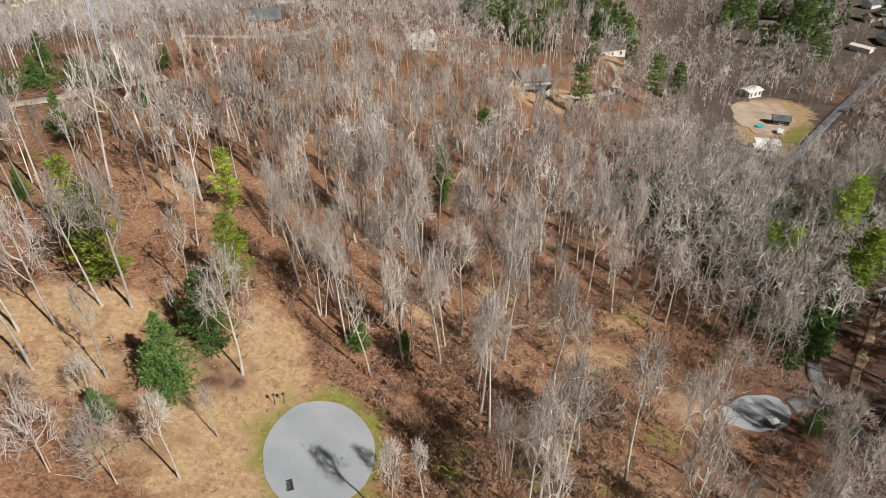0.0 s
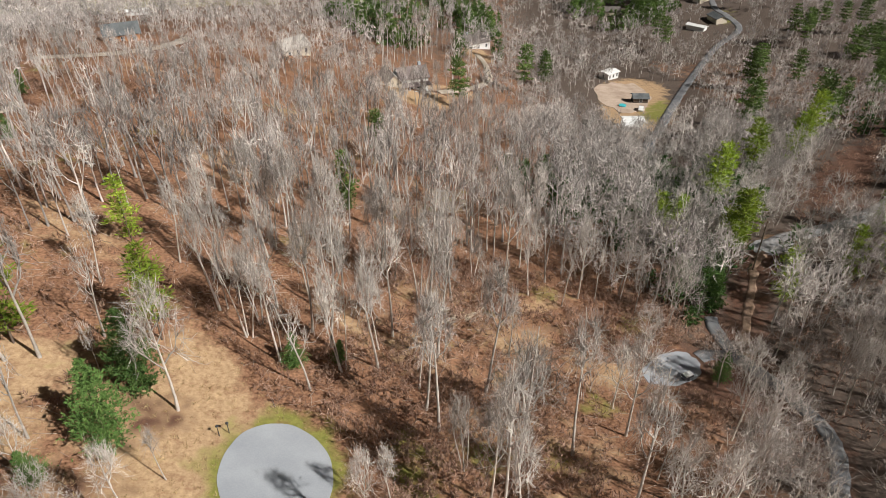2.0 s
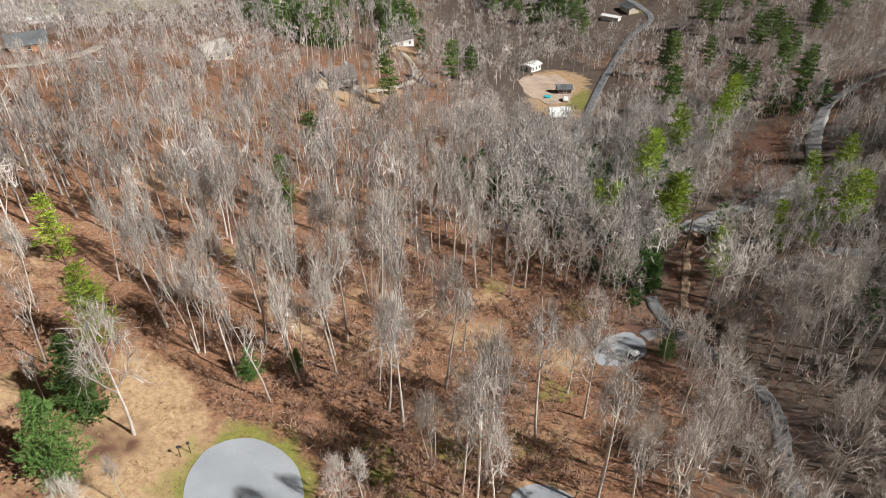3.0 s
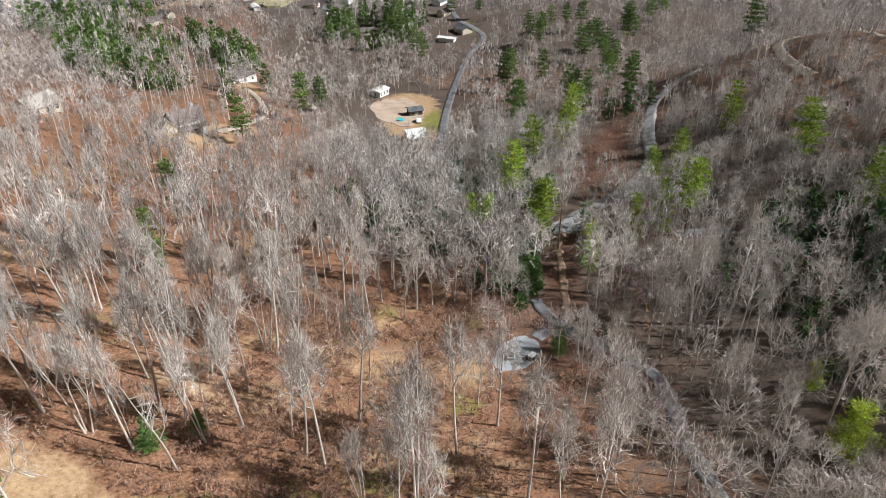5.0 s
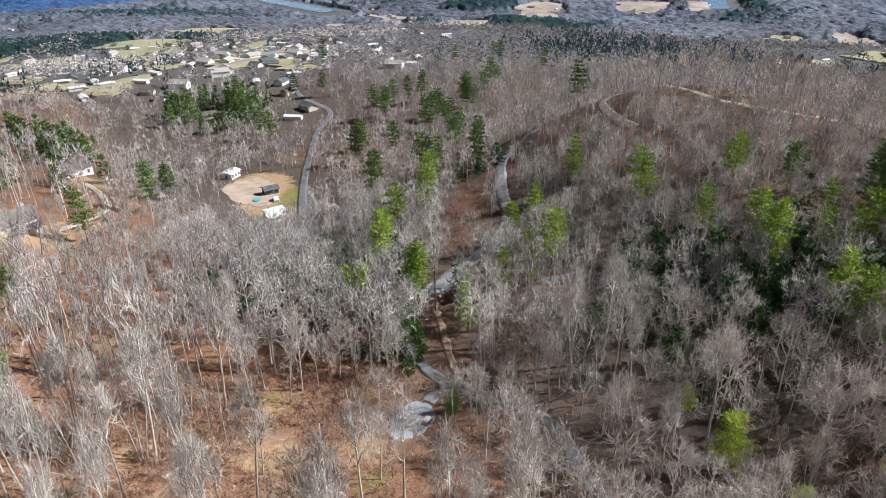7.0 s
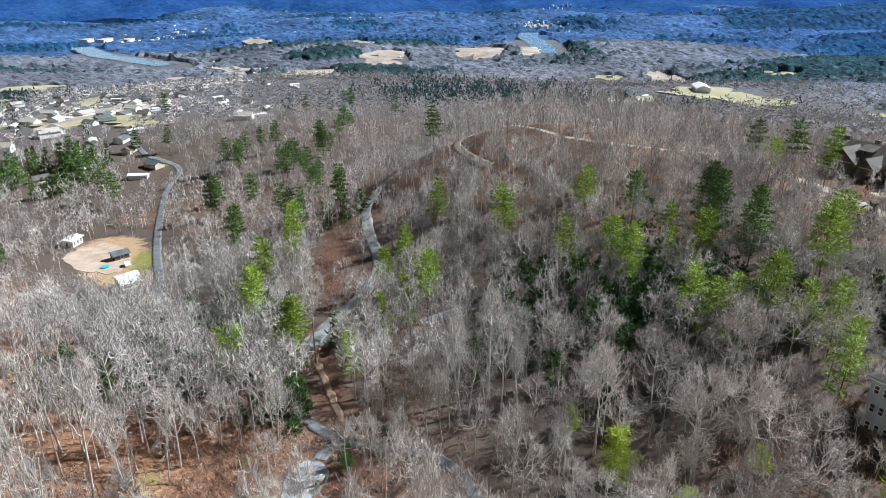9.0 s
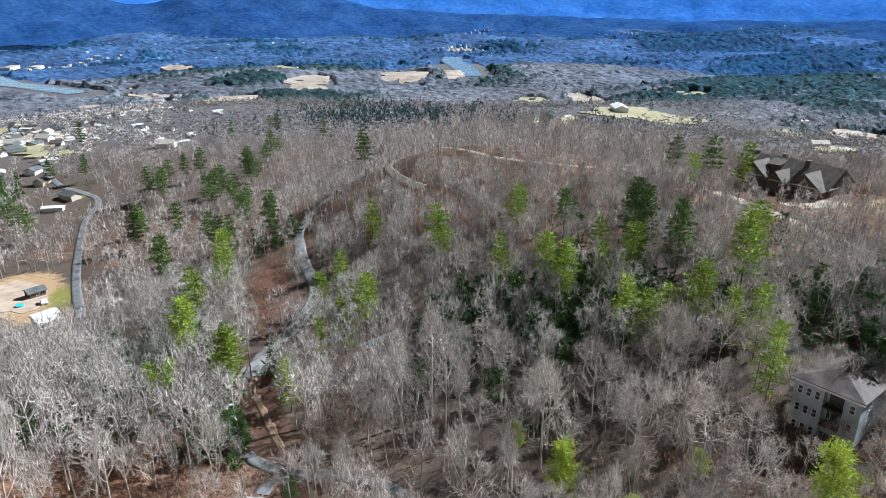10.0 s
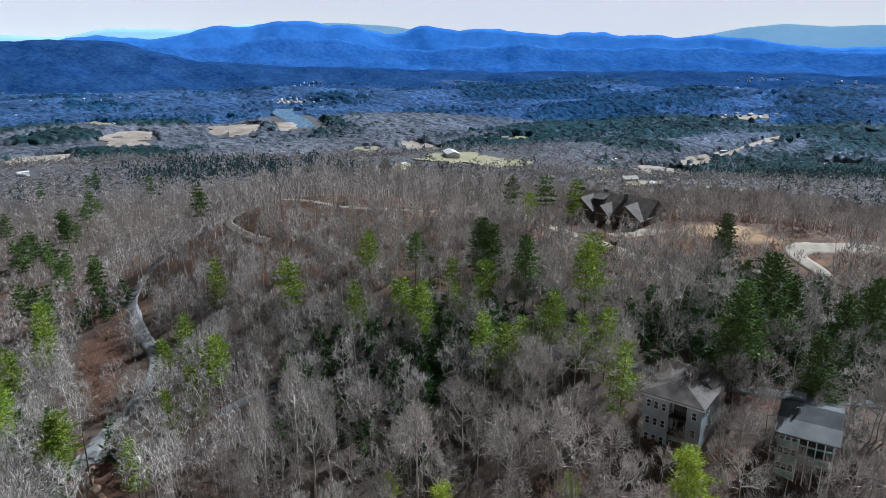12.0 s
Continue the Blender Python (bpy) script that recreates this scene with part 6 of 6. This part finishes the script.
for i, (x, y, rot, w, d, h, lab) in enumerate(((94, 180, -12, 6.0, 3.8, 2.7, "white-roofed mobile home on a dirt lot"), (91.0, 175.0, -12, 5, 3.0, 2.3, "small white-roofed shed beside a mobile home"),
                                               (115, 243, 28, 6.6, 4.6, 2.7, "white-roofed mobile home at the lot's far end"))):
    house("mobile_home", x, y, rot, w, d, h, 0.5, WHITE, WHITE, lab, (3, 1), cat="mobile home")
house("shed", 112, 210, -15, 5.0, 4.0, 2.4, 0.9, DARK_WALL, SHINGLE, "dark grey shed on a dirt lot", (1, 1), cat="shed")
house("barn", 728, 128, 20, 30, 14, 6, 2.5, WHITE, WHITE, "long white barn beside a yellow field", (4, 1), cat="barn")
house("farm_house", 606, 172, 10, 22, 12, 5, 4, DARK_WALL, PINEFAR, "dark-roofed farmhouse beyond the ridge", (4, 2))

# small houses across the valley
KIT = []
for i, (w, d, h, r, wall, roof) in enumerate(((12, 8, 3.2, 2.0, WHITE, SHINGLE), (11, 7, 3.0, 2.2, CREAM, BROWN_ROOF), (14, 8, 3.2, 1.8, CREAM, SHINGLE), (13, 5, 2.8, 0.8, WHITE, WHITE),
                                            (16, 10, 4.5, 2.6, WHITE, TAN_ROOF), (10, 7, 5.4, 2.4, SLATE, SHINGLE))):
    KIT.append((w * 0.68, d * 0.68, h * 0.75, r * 0.7, wall, roof))
KIT_LABEL = ("small white house with a grey roof in the valley", "cream house with a brown roof in the valley", "long cream house with a grey roof in the valley",
             "white single-storey trailer home in the valley", "large white house with a tan roof in the valley", "two-storey grey house in the valley")
first = {}
hr = random.Random(5)


def valley_house(x, y, k, s=1.0):
    w, d, h, r, wall, roof = KIT[k]
    if k not in first:
        first[k] = house("valley_house", x, y, hr.uniform(0, 180), w, d, h, r, wall, roof, KIT_LABEL[k], (0, 0))
        first[k]["group"] = "houses in the valley"
    else:
        copy_thing(first[k], pose(x, y, zat(x, y) - 0.2, 0, 0, hr.uniform(0, 180)) @ Matrix.Diagonal((s, s, s, 1)))


ORANGE_WALL = material("orange_timber_siding", (0.42, 0.20, 0.09), (0.58, 0.30, 0.15), 0.6, 5.0, 0.85, 0.01)
house("farm_house", -54, 205, 15, 9, 6.5, 3.0, 2.2, ORANGE_WALL, SHINGLE, "orange-walled house with a blue-grey roof beside the field", (3, 2))
for x, y in SPOTS_NORTH + SPOTS_VALLEY + SPOTS_EAST + SPOTS_TOWN:
    if (x, y) == (-54, 205):
        continue
    valley_house(x, y, hr.choice((0, 1, 2, 3, 3, 4, 5)))
for cx, cy, sx, sy, n in ((300, 560, 110, 80, 34), (1140, 1440, 70, 60, 40), (1480, -360, 60, 150, 26), (1800, 720, 60, 90, 22), (810, -120, 50, 50, 10), (230, 450, 60, 60, 26), (270, 640, 50, 40, 14), (380, 520, 60, 60, 16)):
    for i in range(n):
        valley_house(cx + hr.gauss(0, sx), cy + hr.gauss(0, sy), hr.choice((0, 2, 3, 3, 4)), 1.0)
for x, y, w in ((1030, 1560, 60), (1050, 1500, 46), (1010, 1600, 40)):
    house("warehouse", x, y, 35, w, 22, 4.5, 1.0, CREAM, TAN_ROOF, "long pale warehouse by the river", (5, 1), cat="warehouse")

# ---------------------------------------------------------------- small things


def tube(bm, p, q, r0, r1, sides=8):
    p, q = Vector(p), Vector(q)
    m = Matrix.Translation((p + q) / 2) @ (q - p).to_track_quat("Z", "Y").to_matrix().to_4x4()
    bmesh.ops.create_cone(bm, cap_ends=True, segments=sides, radius1=r0, radius2=r1, depth=(q - p).length, matrix=m)
    return bm


def utility_pole(x, y, rot):
    e = thing("utility_pole", x, y, zat(x, y), rot, label="weathered wooden utility pole with a crossarm", category="utility pole")
    part("pole", tube(bmesh.new(), (0, 0, -1), (0, 0, 10.8), 0.16, 0.11), PINEBARK, e)
    part("crossarm", boxed((-1.1, -0.06, 9.9, 1.1, 0.06, 10.05)), PINEBARK, e)
    for xx in (-0.95, 0, 0.95):
        part("insulator", tube(bmesh.new(), (xx, 0, 10.05), (xx, 0, 10.3), 0.05, 0.03), WHITE, e)


PALE_STEEL = material("pale_galvanised_steel", (0.42, 0.45, 0.49), (0.56, 0.59, 0.62), 2.0, 9.0, 0.5, metal=0.1)


def lattice_tower(x, y, top):
    e = thing("lattice_tower", x, y, zat(x, y), 20, label="tall pale galvanised steel lattice tower on the wooded hill", category="tower")
    n, a0, a1 = 18, 1.6, 0.95
    for sx, sy in ((-1, -1), (1, -1), (1, 1), (-1, 1)):
        part("leg", tube(bmesh.new(), (sx * a0, sy * a0, -0.5), (sx * a1, sy * a1, top), 0.12, 0.09, 5), PALE_STEEL, e)
    for k in range(n):
        z0, z1 = top * k / n, top * (k + 1) / n
        b0, b1 = a0 + (a1 - a0) * k / n, a0 + (a1 - a0) * (k + 1) / n
        ring = ((-1, -1), (1, -1), (1, 1), (-1, 1))
        bm = bmesh.new()
        for i in range(4):
            p, q = ring[i], ring[(i + 1) % 4]
            if k % 2:
                p, q = q, p
            tube(bm, (p[0] * b0, p[1] * b0, z0), (q[0] * b1, q[1] * b1, z1), 0.055, 0.055, 4)
            tube(bm, (p[0] * b1, p[1] * b1, z1), (q[0] * b1, q[1] * b1, z1), 0.045, 0.045, 4)
        part("brace", bm, PALE_STEEL, e)


def parked_car(x, y, rot, paint, label):
    e = thing("parked_car", x, y, zat(x, y) + 0.15, rot, label=label, category="car")
    bm = bmesh.new()
    prof = [(-2.2, 0.35), (2.2, 0.35), (2.25, 0.75), (1.2, 0.92), (0.55, 1.42), (-1.2, 1.45), (-1.95, 0.98), (-2.25, 0.9)]
    poly_prism(bm, [(a, -0.85, b) for a, b in prof], (0, 1.7, 0))
    bmesh.ops.recalc_face_normals(bm, faces=bm.faces)
    bmesh.ops.bevel(bm, geom=list(bm.edges), offset=0.06, segments=2, affect="EDGES")
    part("body", bm, paint, e)
    part("windscreen", poly_prism(bmesh.new(), [(1.14, -0.7, 0.99), (0.62, -0.66, 1.39), (0.62, 0.66, 1.39), (1.14, 0.7, 0.99)], (0.04, 0, 0.03)), GLASS, e)
    for s in (-1, 1):
        part("side_window", boxed((-1.4, s * 0.86 - 0.012, 1.0, 0.5, s * 0.86 + 0.012, 1.35)), GLASS, e)
        for xx in (-1.35, 1.35):
            part("wheel", tube(bmesh.new(), (xx, s * 0.72, 0.33), (xx, s * 0.9, 0.33), 0.33, 0.33, 14), DARK, e)


def felled_log(x0, y0, x1, y1, r):
    m = (x0 + x1) / 2, (y0 + y1) / 2
    e = thing("felled_log", m[0], m[1], zat(*m), 0, label="pale felled tree trunk lying on straw", category="log")
    z0, z1 = zat(x0, y0) - zat(*m) + r, zat(x1, y1) - zat(*m) + r
    bm = bmesh.new()
    mid = (0.15, 0.1, (z0 + z1) / 2)
    tube(bm, (x0 - m[0], y0 - m[1], z0), mid, r * 1.2, r, 9)
    tube(bm, mid, (x1 - m[0], y1 - m[1], z1), r, r * 0.7, 9)
    part("log", bm, LOG, e)
    d = Vector((x1 - x0, y1 - y0, 0)).normalized()
    for k in (0.2, 0.5, 0.8):
        p = Vector((x0 - m[0] + (x1 - x0) * k, y0 - m[1] + (y1 - y0) * k, z0 + (z1 - z0) * k))
        part("branch_stub", tube(bmesh.new(), p, p + Vector((-d.y, d.x, 0.5)) * 1.3, 0.08, 0.02, 5), LOG, e)


utility_pole(73, 88, 30)
lattice_tower(-67.3, 133.5, 34)
e = thing("garden_trailer", 46.5, 64.8, zat(46.5, 64.8) + 0.15, 15, label="small dark trailer with a pale cover on gravel", category="trailer")
part("bed", boxed((-0.95, -0.5, 0.35, 0.95, 0.5, 0.75)), DARK, e)
part("cover", boxed((-0.5, -0.45, 0.76, 0.9, 0.45, 0.95)), WHITE, e, "pale cover sheet")
part("drawbar", boxed((0.96, -0.05, 0.38, 1.7, 0.05, 0.46)), DARK, e)
for yy in (-0.6, 0.6):
    part("wheel", tube(bmesh.new(), (0, yy - 0.08, 0.28), (0, yy + 0.08, 0.28), 0.28, 0.28, 12), DARK, e)
parked_car(107, 199, 60, WHITE, "white car on the dirt lot")
felled_log(9, 77.5, 17.5, 81, 0.28)
felled_log(15, 79, 19, 82.5, 0.2)
felled_log(12, 80.5, 17, 79, 0.14)
for x, y in ((-19.4, 55.3), (-18.4, 55.8)):
    e = thing("marker_post", x, y, zat(x, y), 0, label="thin dark post with a round head on the grass", category="post")
    part("post", tube(bmesh.new(), (0, 0, -0.2), (0, 0, 1.5), 0.05, 0.04, 7), DARK, e)
    bm = bmesh.new()
    bmesh.ops.create_icosphere(bm, subdivisions=2, radius=0.2, matrix=Matrix.Translation((0, 0, 1.62)) @ Matrix.Diagonal((1, 1, 0.8, 1)))
    part("head", bm, DARK, e)
e = thing("drain_grate", -15.6, 44.3, zat(-15.6, 44.3) + 0.12, 20, label="dark steel drain grate in the asphalt", category="drain grate")
part("rim", boxed((-0.4, -0.7, 0, -0.32, 0.7, 0.05), (0.32, -0.7, 0, 0.4, 0.7, 0.05), (-0.32, -0.7, 0, 0.32, -0.62, 0.05), (-0.32, 0.62, 0, 0.32, 0.7, 0.05)), DARK, e)
for i in range(9):
    part("bar", boxed((-0.32, -0.59 + i * 0.14, 0.005, 0.32, -0.52 + i * 0.14, 0.045)), DARK, e)
e = thing("paddling_pool", 103, 205, zat(103, 205), 0, label="small round turquoise pool on the dirt lot", category="pool")
bm = bmesh.new()
bmesh.ops.create_cone(bm, cap_ends=True, segments=20, radius1=1.2, radius2=1.3, depth=0.7, matrix=Matrix.Translation((0, 0, 0.3)))
part("basin", bm, TURQ, e)
